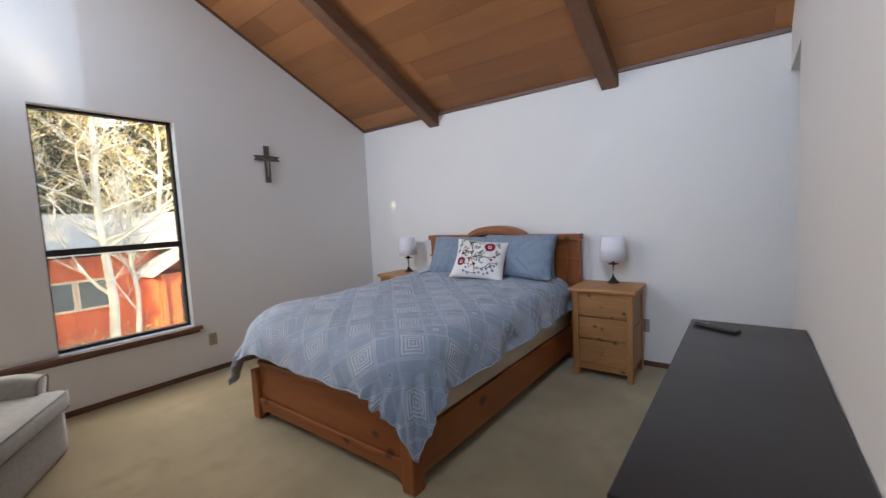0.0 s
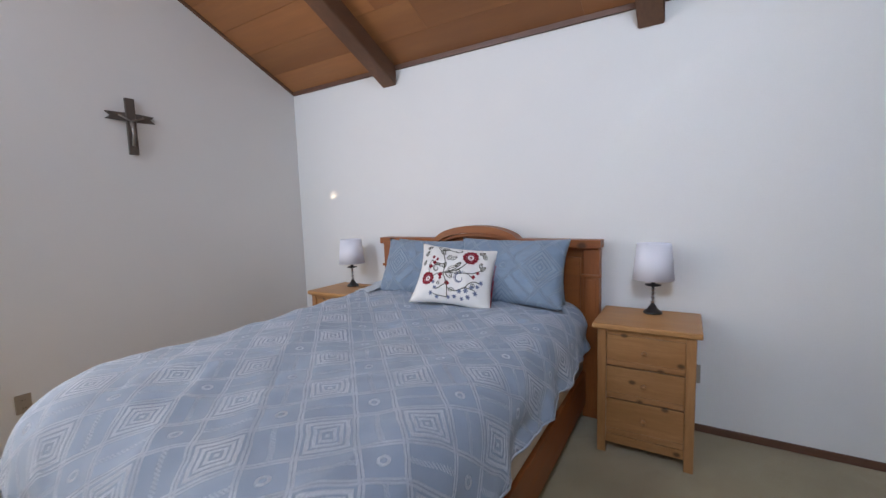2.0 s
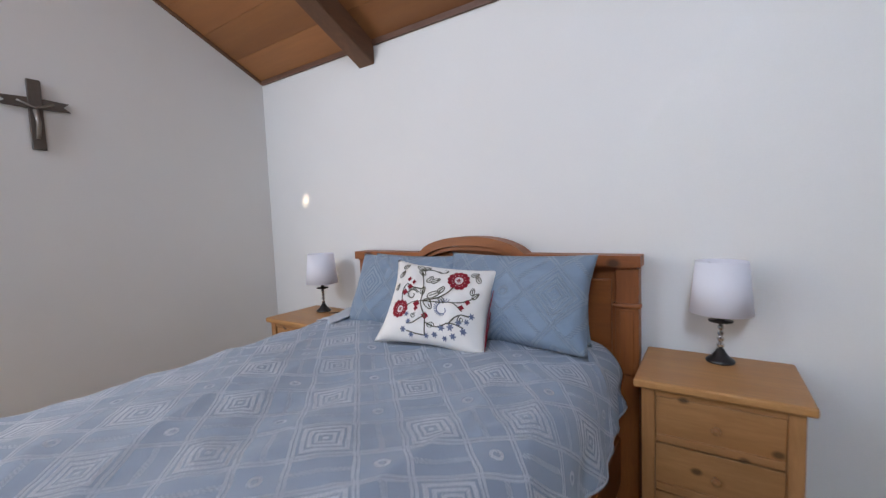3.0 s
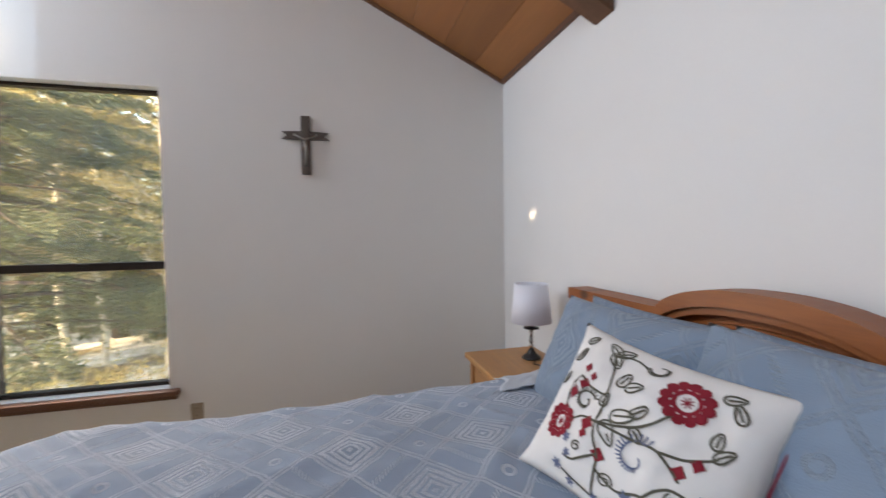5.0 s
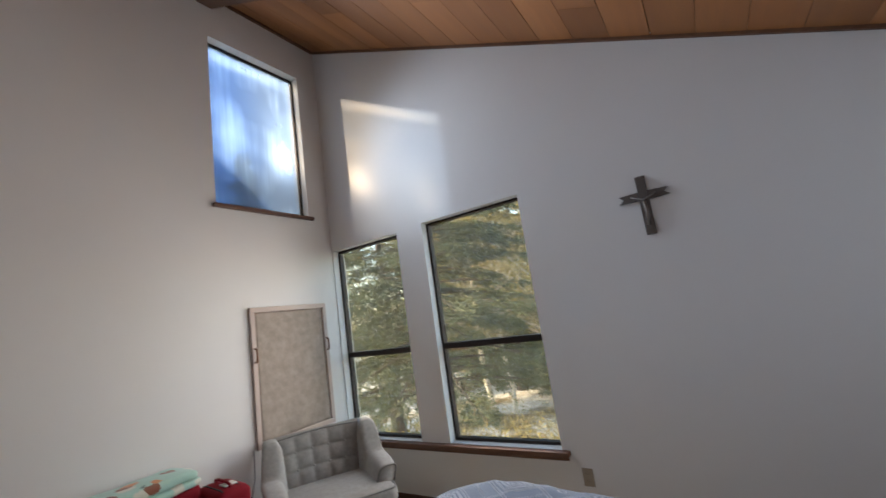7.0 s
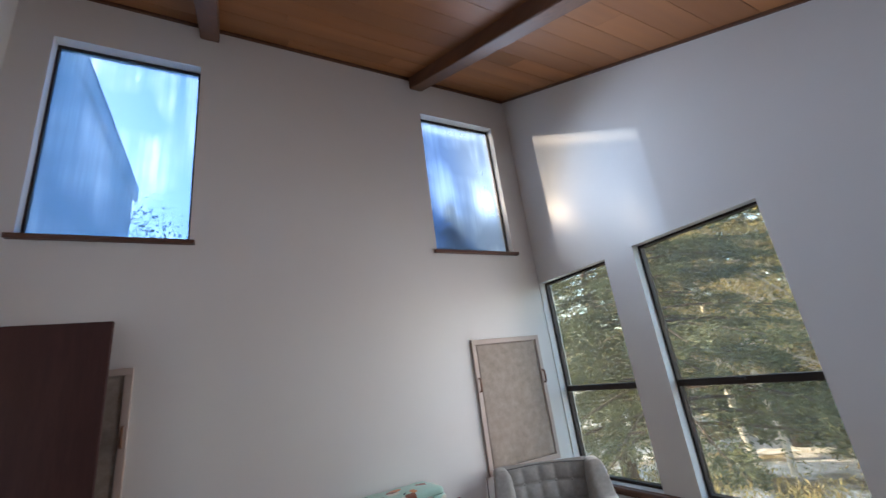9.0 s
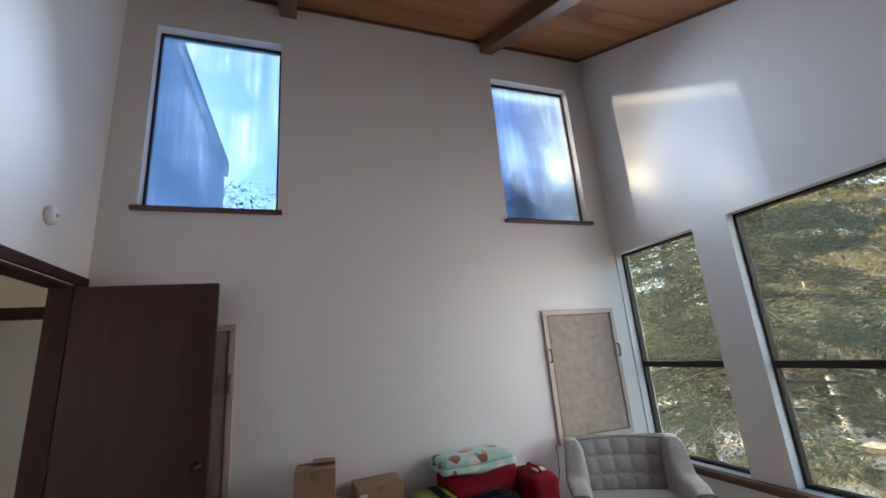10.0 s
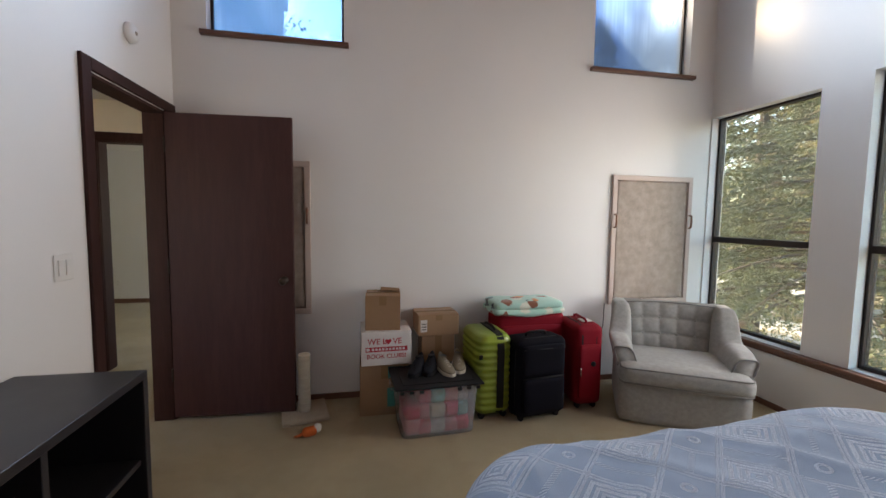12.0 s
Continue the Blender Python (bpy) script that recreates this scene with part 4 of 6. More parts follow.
SHADE_CLOTH, sn, sn_, sl, sb_ = shader("lampshade_linen")
sb_.inputs["Roughness"].default_value = 0.9
sb_.inputs["Base Color"].default_value = (0.92, 0.92, 0.97, 1)
stl, smx = node(sn, "ShaderNodeBsdfTranslucent"), node(sn, "ShaderNodeMixShader", Fac=0.35)
stl.inputs["Color"].default_value = (0.88, 0.86, 0.90, 1)
bump(sn, sb_, noise_fac(sn, mapped(sn, (1, 1, 0.3)), 300.0), 0.2, 0.001)
sl.new(sb_.outputs[0], smx.inputs[1])
sl.new(stl.outputs[0], smx.inputs[2])
sl.new(smx.outputs[0], sn_["Material Output"].inputs["Surface"])


def table_lamp(x, y):
    n = thing("table_lamp", (x, y, 0.750), label="black and crystal table lamp with a white drum shade", category="lamp", group="table lamps")
    n.scale = (1.0, 1.0, 0.952)
    part("base", lathe(bmesh.new(), [(0.0, 0.0), (0.050, 0.0), (0.052, 0.006), (0.046, 0.014), (0.030, 0.026), (0.018, 0.045), (0.012, 0.058), (0.0, 0.060)], 28), BLACK, n, smooth=True)
    prof = [(0.0, 0.058)]
    for k in range(4):
        z = 0.060 + k * 0.026
        prof += [(0.006, z), (0.014 - 0.001 * k, z + 0.008), (0.014 - 0.001 * k, z + 0.017), (0.006, z + 0.025)]
    part("stem", lathe(bmesh.new(), prof + [(0.0, 0.166)], 18), CHROME, n, "faceted clear beads", False)
    part("collar", lathe(bmesh.new(), [(0.0, 0.164), (0.014, 0.166), (0.042, 0.174), (0.043, 0.179), (0.012, 0.183), (0.011, 0.25), (0.0, 0.25)], 24), BLACK, n, "black dish and lamp holder", True)
    bm = lathe(bmesh.new(), [(0.110, 0.212), (0.090, 0.432)], 40)
    for f in [f for f in bm.faces if len(f.verts) > 4]:
        bm.faces.remove(f)
    sh = part("shade", bm, SHADE_CLOTH, n, "white linen drum shade", True)
    md = sh.modifiers.new("thickness", "SOLIDIFY")
    md.thickness = 0.002
    bm = bmesh.new()
    for k in range(3):
        t = 2 * math.pi * k / 3
        tube(bm, [(0.0, 0, 0.405), (0.090 * math.cos(t), 0.090 * math.sin(t), 0.418)], 0.0015, 5)
    part("shade_spider", bm, CHROME, n)
    bm = lathe(bmesh.new(), [(0.0, 0.25), (0.014, 0.255), (0.014, 0.275), (0.028, 0.31), (0.026, 0.335), (0.0, 0.352)], 16)
    part("bulb", bm, WHITE, n, "white unlit bulb", True)
    return n


lamp = table_lamp(-0.535, 4.14)
copy_thing(lamp, pose(-2.872, 4.09, 0.750))
bm = tube(bmesh.new(), [(-2.822, 4.09, 0.753), (-2.77, 4.05, 0.753), (-2.72, 4.09, 0.753), (-2.70, 4.16, 0.753), (-2.69, 4.225, 0.752), (-2.69, 4.27, 0.72), (-2.69, 4.285, 0.45)], 0.003, 6)
tagged(part("lamp_cord", bm, BLACK, None, smooth=True), "thin black lamp cord on the nightstand", "cord")

# ---- crucifix ----
CROSS = plain("cross_wood", (0.13, 0.105, 0.088), 0.5, 0.2, var=0.3, fine=60)
FIGURE = plain("cross_figure", (0.30, 0.27, 0.24), 0.4, 0.5, var=0.2)
cross = thing("crucifix", (WEST, 2.884, 1.846), label="small dark crucifix with split arm ends hung on the wall", category="crucifix")
part("upright", box(0.004, -0.030, 0.0, 0.022, 0.030, 0.388, 0.004), CROSS, cross)
for sy in (-1, 1):
    pts = [(sy * 0.031, 0.228), (sy * 0.15, 0.232), (sy * 0.118, 0.256), (sy * 0.147, 0.280), (sy * 0.031, 0.286)]
    part("arm", prism(bmesh.new(), pts, 0.005, 0.021, "yz"), CROSS, cross)
bm = bmesh.new()
tube(bm, [(0.028, -0.004, 0.06), (0.030, 0.004, 0.15), (0.032, -0.004, 0.22)], 0.010, 8, 0.013)
tube(bm, [(0.028, -0.075, 0.262), (0.032, -0.004, 0.228), (0.028, 0.075, 0.262)], 0.006, 8)
part("figure", bm, FIGURE, cross, "plain pale metal figure", True)

# ---- black console ----
con = thing("console_cabinet", (0.168, 1.325, 0), label="low black open-shelved console against the wall", category="cabinet")
L, D, H = 1.572, 0.442, 0.812
part("top", box(0.0, 0.0, H - 0.032, D, L, H, 0.003), BLACK_WOOD, con)
for y0 in (0.0, L - 0.032):
    part("end_panel", box(0.0, y0, 0.0, D, y0 + 0.032, H - 0.032, 0.002), BLACK_WOOD, con)
part("back", box(D - 0.012, 0.032, 0.06, D - 0.002, L - 0.032, H - 0.032), BLACK_WOOD, con)
part("bottom", box(0.006, 0.032, 0.06, D - 0.012, L - 0.032, 0.085, 0.002), BLACK_WOOD, con)
part("plinth", box(0.03, 0.032, 0.0, 0.05, L - 0.032, 0.06), BLACK_WOOD, con)
for y0 in (0.508, 1.031):
    part("divider", box(0.006, y0, 0.085, D - 0.012, y0 + 0.025, H - 0.032, 0.002), BLACK_WOOD, con)
for a, b, z in ((0.032, 0.508, 0.44), (0.533, 1.031, 0.44), (1.056, L - 0.032, 0.44)):
    part("shelf", box(0.02, a, z, D - 0.012, b, z + 0.022, 0.002), BLACK_WOOD, con)
rem = thing("remote_control", (0.285, 2.745, 0.812), 62, "slim black remote control on the console", "remote control")
part("body", box(-0.022, -0.095, 0.0, 0.022, 0.095, 0.016, 0.006, 3), BLACK, rem)
for k in range(5):
    part("button", box(-0.008, -0.07 + 0.028 * k, 0.016, 0.008, -0.055 + 0.028 * k, 0.0175, 0.0005), CHROME if k == 4 else BLACK_WOOD, rem)


# ---- wall panels, switch, outlets, detector ----
FABRIC = plain("panel_fabric", (0.42, 0.35, 0.29), 0.95, var=0.28, scale=16, fine=120, rel=0.5, dist=0.004)
PANEL_TRIM = plain("panel_trim", (0.52, 0.42, 0.36), 0.55, var=0.08, rel=0.05)
PULL = timber("pull_wood", (0.22, 0.10, 0.05), (0.15, 0.07, 0.03), 2, 0.4)


def hatch(x0, x1, z0, z1):
    w = x1 - x0
    n = thing("wall_panel", ((x0 + x1) / 2, SOUTH, z0), label="fabric-covered removable window panel with two wooden pulls", category="panel", group="fabric panels")
    h, k, f = w / 2, z1 - z0, 0.042
    part("frame_rail", box(-h, 0.002, 0, h, 0.026, f, 0.004), PANEL_TRIM, n)
    part("frame_rail", box(-h, 0.002, k - f, h, 0.026, k, 0.004), PANEL_TRIM, n)
    for sx in (-1, 1):
        st = part("frame_stile", box(sx * h, 0.002, f, sx * (h - f), 0.026, k - f, 0.004), PANEL_TRIM, n)
        hx = sx * (h - f * 0.55)
        bm = tube(bmesh.new(), [(hx, 0.026, k * 0.60), (hx, 0.052, k * 0.605), (hx, 0.055, k * 0.65), (hx, 0.052, k * 0.695), (hx, 0.026, k * 0.70)], 0.008, 8)
        part("pull", bm, PULL, st, "small wooden pull", True)

    def cloth(u, v):
        x, z = (-h + f) + (w - 2 * f) * u, f + (k - 2 * f) * v
        e = min(u, 1 - u, v, 1 - v)
        sag = 0.013 * math.sin(9 * x + 14 * z + 3 * math.sin(5 * x)) * max(0.0, 1 - v / 0.35) * min(e * 12, 1)
        return Vector((x, 0.013 + sag + 0.003 * noise.noise(Vector((x * 6, z * 6, x0))), z))
    bm = bmesh.new()
    sheet(bm, cloth, 24, 40)
    fb = part("fabric", bm, FABRIC, n, "speckled beige cloth, slack at the bottom", True)
    fb.modifiers.new("thickness", "SOLIDIFY").thickness = 0.004
    return n


hatch(-3.572, -2.780, 0.685, 1.813)
hatch(-0.285, 0.485, 0.685, 1.825)
bm = tube(bmesh.new(), [(-2.75, SOUTH + 0.012, 0.69), (-2.74, SOUTH + 0.02, 0.5), (-2.71, SOUTH + 0.02, 0.38), (-2.69, SOUTH + 0.03, 0.22), (-2.71, SOUTH + 0.04, 0.07)], 0.0035, 6)
tagged(part("wall_cable", bm, BLACK, None, smooth=True), "thin dark cable hanging down the wall", "cable")


def plate(name, loc, rz, label, category, switch=False, m=None):
    n = thing(name, loc, rz, label, category)
    half = 0.058 if switch else 0.036
    part("cover", box(-half, 0.0, -0.058, half, 0.006, 0.058, 0.003), m or WHITE, n)
    if switch:
        for x in (-0.023, 0.023):
            part("rocker", box(x - 0.017, 0.006, -0.034, x + 0.017, 0.011, 0.034, 0.002), m or WHITE, n)
    else:
        for z in (-0.024, 0.024):
            sk = part("socket", box(-0.017, 0.006, z - 0.014, 0.017, 0.009, z + 0.014, 0.002), m or WHITE, n)
            for sx in (-0.006, 0.006):
                part("slot", box(sx - 0.0012, 0.009, z - 0.005, sx + 0.0012, 0.0094, z + 0.006), BLACK, sk)
    return n


TAN = plain("tan_plastic", (0.36, 0.30, 0.23), 0.45, var=0.06, rel=0.02)
plate("light_switch", (EAST, 1.032, 1.185), 90, "white double rocker light switch on the wall", "switch", True)
plate("wall_outlet", (WEST, 2.178, 0.318), -90, "tan electrical outlet low on the wall", "outlet", m=TAN)
plate("wall_outlet", (-0.318, NORTH, 0.36), 180, "tan electrical outlet behind the nightstand", "outlet", m=TAN)
plate("wall_outlet", (3.14, -4.15, 0.32), 0, "white electrical outlet across the hall", "outlet")
det = thing("smoke_detector", (EAST, 0.426, 2.431), label="round white smoke detector on the wall above the door", category="detector")
bm = lathe(bmesh.new(), [(0.0, 0.0), (0.056, 0.0), (0.056, 0.012), (0.050, 0.03), (0.030, 0.038), (0.0, 0.039)], 30)
bmesh.ops.transform(bm, matrix=pose(0, 0, 0, 0, -90, 0), verts=bm.verts)
part("housing", bm, WHITE, det, smooth=True)
bm = lathe(bmesh.new(), [(0.0, 0.038), (0.012, 0.038), (0.010, 0.042), (0.0, 0.042)], 16)
bmesh.ops.transform(bm, matrix=pose(0, 0, 0, 0, -90, 0), verts=bm.verts)
part("test_button", bm, TAN, det, smooth=True)


# ---- armchair ----
CHAIR = plain("chair_cloth", (0.36, 0.35, 0.325), 0.9, var=0.22, scale=34, fine=240, rel=0.3, dist=0.002, sheen=0.2)
PIPING = plain("chair_piping", (0.20, 0.195, 0.19), 0.85, var=0.1)
chair = thing("armchair", (-2.972, 0.492, 0), 149.5, "pale grey upholstered tub armchair with a button-tufted back", "armchair")
chair.scale = (1.08, 1.0, 1.0)


def soft_box(x0, y0, z0, x1, y1, z1, r, puff=0.0, n=10):
    """A cushion: a rounded box with swollen faces."""
    bm = box(x0, y0, z0, x1, y1, z1)
    bmesh.ops.subdivide_edges(bm, edges=bm.edges[:], cuts=n, use_grid_fill=True)
    c, h = Vector(((x0 + x1) / 2, (y0 + y1) / 2, (z0 + z1) / 2)), Vector((abs(x1 - x0) / 2, abs(y1 - y0) / 2, abs(z1 - z0) / 2))
    for v in bm.verts:
        p = v.co - c
        core = Vector([max(-(h[i] - r), min(h[i] - r, p[i])) for i in range(3)])
        d = p - core
        if d.length > 1e-7:
            p = core + d.normalized() * r
        q = [1 - min(abs(p[i]) / h[i], 1) ** 2 for i in range(3)]
        p = p + Vector((math.copysign(puff * q[1] * q[2], p.x) * 0.3, math.copysign(puff * q[0] * q[2], p.y) * 0.3, math.copysign(puff * q[0] * q[1], p.z)))
        v.co = c + p
    return bm


part("base", soft_box(-0.375, -0.36, 0.0, 0.375, 0.33, 0.30, 0.035), CHAIR, chair, smooth=True)
seat = part("seat_cushion", soft_box(-0.375, -0.395, 0.285, 0.375, 0.20, 0.415, 0.045, 0.022, 12), CHAIR, chair, smooth=True)
for z in (0.298, 0.402):
    pts = [(-0.366, 0.1, z), (-0.366, -0.36, z), (-0.34, -0.388, z), (0.34, -0.388, z), (0.366, -0.36, z), (0.366, 0.1, z)]
    part("piping", tube(bmesh.new(), pts, 0.0055, 6), PIPING, seat, "dark welt along the seam", True)
# arms sweep up into the wings of the back
for sx in (-1, 1):
    def arm(u, v, sx=sx):
        y = -0.27 + 0.60 * u
        q = min(max((u - 0.56) / 0.19, 0.0), 1.0)
        top = 0.515 + 0.025 * min(u / 0.2, 1) + 0.225 * q * q * (3 - 2 * q)
        t = 2 * math.pi * v
        wid, lo = 0.06 + 0.01 * math.sin(math.pi * u), 0.30
        mid, half = (top + lo) / 2, (top - lo) / 2
        cx, cz = math.cos(t), math.sin(t)
        x = math.copysign(abs(cx) ** 0.55, cx) * wid
        z = mid + math.copysign(abs(cz) ** 0.35, cz) * half
        flare = (0.055 - 0.03 * q) * max(0.0, (z - lo) / (top - lo)) ** 1.3 + 0.02 * u - 0.01
        return Vector((sx * (0.312 + flare) + x, y, z))
    bm = bmesh.new()
    vs = sheet(bm, arm, 20, 36)
    bm.faces.new([vs[0][j] for j in range(36)]), bm.faces.new([vs[20][j] for j in range(36)])
    bmesh.ops.remove_doubles(bm, verts=bm.verts, dist=1e-5)
    a = part("arm", bm, CHAIR, chair, smooth=True)
    part("arm_welt", tube(bmesh.new(), [arm(0.0, j / 24) + Vector((0, -0.002, 0)) for j in range(25)], 0.005, 6), PIPING, a, smooth=True)


def back_face(u, v):
    x, z = -0.275 + 0.55 * u, 0.37 + 0.375 * v
    cols, rows = 5.0, 3.0
    pu, pv = abs(math.sin(math.pi * u * cols)), abs(math.sin(math.pi * v * rows))
    swell = 0.036 * (0.25 + 0.75 * pu ** 0.55 * pv ** 0.55) * min(1, 8 * min(u, 1 - u)) ** 0.5
    return Vector((x * (1 + 0.12 * v), 0.215 + 0.085 * v - swell + 0.14 * -(1 - (2 * u - 1) ** 2) * -0.25, z + 0.012 * math.sin(math.pi * u)))


bm = bmesh.new()
sheet(bm, back_face, 48, 36)
bk = part("tufted_back", bm, CHAIR, chair, "button-tufted inner back", True)
bk.modifiers.new("thickness", "SOLIDIFY").thickness = -0.03
part("outer_back", prism(bmesh.new(), [(0.262, 0.05), (0.335, 0.05), (0.375, 0.755), (0.345, 0.765), (0.318, 0.745)], -0.315, 0.315, "yz"), CHAIR, chair)
for i in range(1, 5):
    for j in range(1, 3):
        p = back_face(i / 5, j / 3)
        bm = lathe(bmesh.new(), [(0.0, 0.0), (0.009, 0.001), (0.006, 0.006), (0.0, 0.007)], 10)
        bmesh.ops.transform(bm, matrix=Matrix.Translation(p + Vector((0, -0.001, 0))) @ pose(0, 0, 0, 90), verts=bm.verts)
        part("button", bm, CHAIR, bk, smooth=True)
pts = [back_face(u / 24, 1.0) + Vector((0, -0.012, 0.0)) for u in range(25)]
part("back_welt", tube(bmesh.new(), pts, 0.005, 6), PIPING, bk, smooth=True)
for sx in (-1, 1):
    for sy in (-0.30, 0.27):
        part("foot", lathe(bmesh.new(), [(0.015, 0.0), (0.02, 0.012)], 10, (sx * 0.33, sy)), BLACK, chair)

# ---- luggage ----
LIME = plain("lime_shell", (0.24, 0.31, 0.028), 0.35, var=0.1, fine=50, rel=0.05)
NAVY = plain("navy_canvas", (0.006, 0.006, 0.011), 0.9, var=0.25, fine=300, rel=0.3, spec=0.12)
CRIMSON = plain("red_canvas", (0.23, 0.004, 0.014), 0.8, var=0.15, fine=300, rel=0.3, spec=0.2)
RUBBER = plain("black_rubber", (0.010, 0.010, 0.012), 0.6, var=0.2, spec=0.25)


def loft_box(w, d, h, z0, ribs=0, rib=0.0, power=5.0, nz=60, nt=44, soft=0.05):
    """An upright rounded case with level ribs."""
    bm = bmesh.new()
    rings = []
    for k in range(nz + 1):
        q = k / nz
        e = min(q, 1 - q) * h
        inset = soft * (1 - math.sqrt(max(0.0, 1 - (1 - min(e / soft, 1)) ** 2)))
        g = rib * math.cos(2 * math.pi * ribs * q) * min(e / soft, 1) if ribs else 0.0
        ring = []
        for i in range(nt):
            t = 2 * math.pi * i / nt
            c, s = math.cos(t), math.sin(t)
            r = (abs(c) ** power + abs(s) ** power) ** (-1 / power)
            ring.append(bm.verts.new((r * c * (w / 2 - inset + g), r * s * (d / 2 - inset + g), z0 + h * q)))
        rings.append(ring)
    for a, b in zip(rings, rings[1:]):
        for i in range(nt):
            bm.faces.new((a[i], a[(i + 1) % nt], b[(i + 1) % nt], b[i]))
    bm.faces.new(rings[0]), bm.faces.new(rings[-1])
    return bm


def band(w, d, h, z0, at, wide, lift, axis="x"):
    """A flat strap round the case in an upright plane."""
    bm = bmesh.new()
    hw, hz = (d if axis == "x" else w) / 2 + lift, h / 2 + lift
    pts = []
    for i in range(48):
        t = 2 * math.pi * i / 48
        c, s = math.cos(t), math.sin(t)
        r = (abs(c) ** 7 + abs(s) ** 7) ** (-1 / 7)
        pts.append((r * c * hw, z0 + h / 2 + r * s * hz))
    prism(bm, pts, at - wide / 2, at + wide / 2, "yz" if axis == "x" else "xz")
    return bm


def wheels(parent, w, d, r=0.022):
    for sx in (-1, 1):
        for sy in (-1, 1):
            bm = lathe(bmesh.new(), [(0.0, -0.012), (r, -0.012), (r, 0.012), (0.0, 0.012)], 14)
            bmesh.ops.transform(bm, matrix=pose(sx * (w / 2 - 0.05), sy * (d / 2 - 0.05), r, 90), verts=bm.verts)
            part("wheel", bm, RUBBER, parent)


def grip(parent, x0, x1, y, z, rise, m, along="x"):
    f = (lambda a, h: (a, y, h)) if along == "x" else (lambda a, h: (y, a, h))
    pts = [f(x0, z - 0.004), f(x0, z + rise * 0.7), f(x0 + (x1 - x0) * 0.18, z + rise), f(x1 - (x1 - x0) * 0.18, z + rise), f(x1, z + rise * 0.7), f(x1, z - 0.004)]
    part("handle", tube(bmesh.new(), pts, 0.009, 8), m, parent, "carry handle", True)


green = thing("suitcase", (-1.565, 0.245, 0), 4, "lime green ribbed hard-shell suitcase with black zip", "suitcase", "suitcases")
part("shell", loft_box(0.27, 0.40, 0.575, 0.035, 12, 0.0045), LIME, green, smooth=True)
part("zip_band", band(0.27, 0.40, 0.575, 0.035, -0.035, 0.05, 0.010), RUBBER, green, "black zip band")
grip(green, -0.09, 0.09, -0.03, 0.612, 0.025, RUBBER, "y")
part("side_clasp", box(0.10, 0.196, 0.45, 0.125, 0.210, 0.48, 0.003), RUBBER, green)
wheels(green, 0.27, 0.40)

black = thing("suitcase", (-1.892, 0.40, 0), 8, "dark navy soft-sided suitcase with front pockets", "suitcase", "suitcases")
part("body", loft_box(0.39, 0.22, 0.56, 0.03, power=7, soft=0.04), NAVY, black, smooth=True)
part("front_pocket", soft_box(-0.165, 0.09, 0.07, 0.165, 0.145, 0.32, 0.025, 0.004), NAVY, black, smooth=True)
part("front_pocket", soft_box(-0.165, 0.09, 0.34, 0.165, 0.135, 0.55, 0.02, 0.004), NAVY, black, smooth=True)
for z in (0.325, 0.53):
    part("zip", tube(bmesh.new(), [(-0.165, 0.128, z), (0.0, 0.134, z), (0.165, 0.128, z)], 0.004, 6), RUBBER, black, smooth=True)
part("edge_piping", band(0.39, 0.22, 0.56, 0.03, 0.06, 0.008, 0.003, "y"), RUBBER, black)
grip(black, -0.08, 0.08, 0.0, 0.588, 0.03, RUBBER)
wheels(black, 0.39, 0.22, 0.02)

red = thing("suitcase", (-2.335, 0.23, 0), -4, "bright red soft-sided suitcase standing on end", "suitcase", "suitcases")
part("body", loft_box(0.225, 0.36, 0.615, 0.03, power=6, soft=0.05), CRIMSON, red, smooth=True)
part("zip", band(0.225, 0.36, 0.615, 0.03, 0.06, 0.010, 0.003), RUBBER, red)
part("zip", band(0.225, 0.36, 0.615, 0.03, -0.05, 0.006, 0.003), RUBBER, red)
part("side_pocket", soft_box(-0.085, 0.165, 0.09, 0.085, 0.20, 0.50, 0.017, 0.003), CRIMSON, red, smooth=True)
part("zip_pull", tube(bmesh.new(), [(0.075, 0.20, 0.33), (0.08, 0.207, 0.30), (0.075, 0.206, 0.27)], 0.004, 6), CHROME, red, "bright zip pull", True)
bm = lathe(bmesh.new(), [(0.0, 0.0), (0.020, 0.0), (0.018, 0.006), (0.0, 0.007)], 18)
bmesh.ops.transform(bm, matrix=pose(-0.02, 0.2, 0.36, -90), verts=bm.verts)
part("badge", bm, RUBBER, red, "small round badge", True)
grip(red, -0.10, 0.10, 0.0, 0.642, 0.028, CRIMSON, "y")
part("luggage_tag", box(-0.05, 0.02, 0.652, 0.03, 0.10, 0.660, 0.003), WHITE, red, "white tag on the handle")
wheels(red, 0.225, 0.36, 0.02)

red2 = thing("suitcase", (-1.955, 0.055, 0), 0, "large red soft-sided suitcase under a folded blanket", "suitcase", "suitcases")
part("body", loft_box(0.58, 0.25, 0.665, 0.03, power=7, soft=0.045), CRIMSON, red2, smooth=True)
part("zip", band(0.58, 0.25, 0.665, 0.03, 0.07, 0.010, 0.003, "y"), RUBBER, red2)
part("front_pocket", soft_box(-0.25, 0.11, 0.08, 0.25, 0.145, 0.60, 0.017, 0.003), CRIMSON, red2, smooth=True)
wheels(red2, 0.58, 0.25, 0.02)


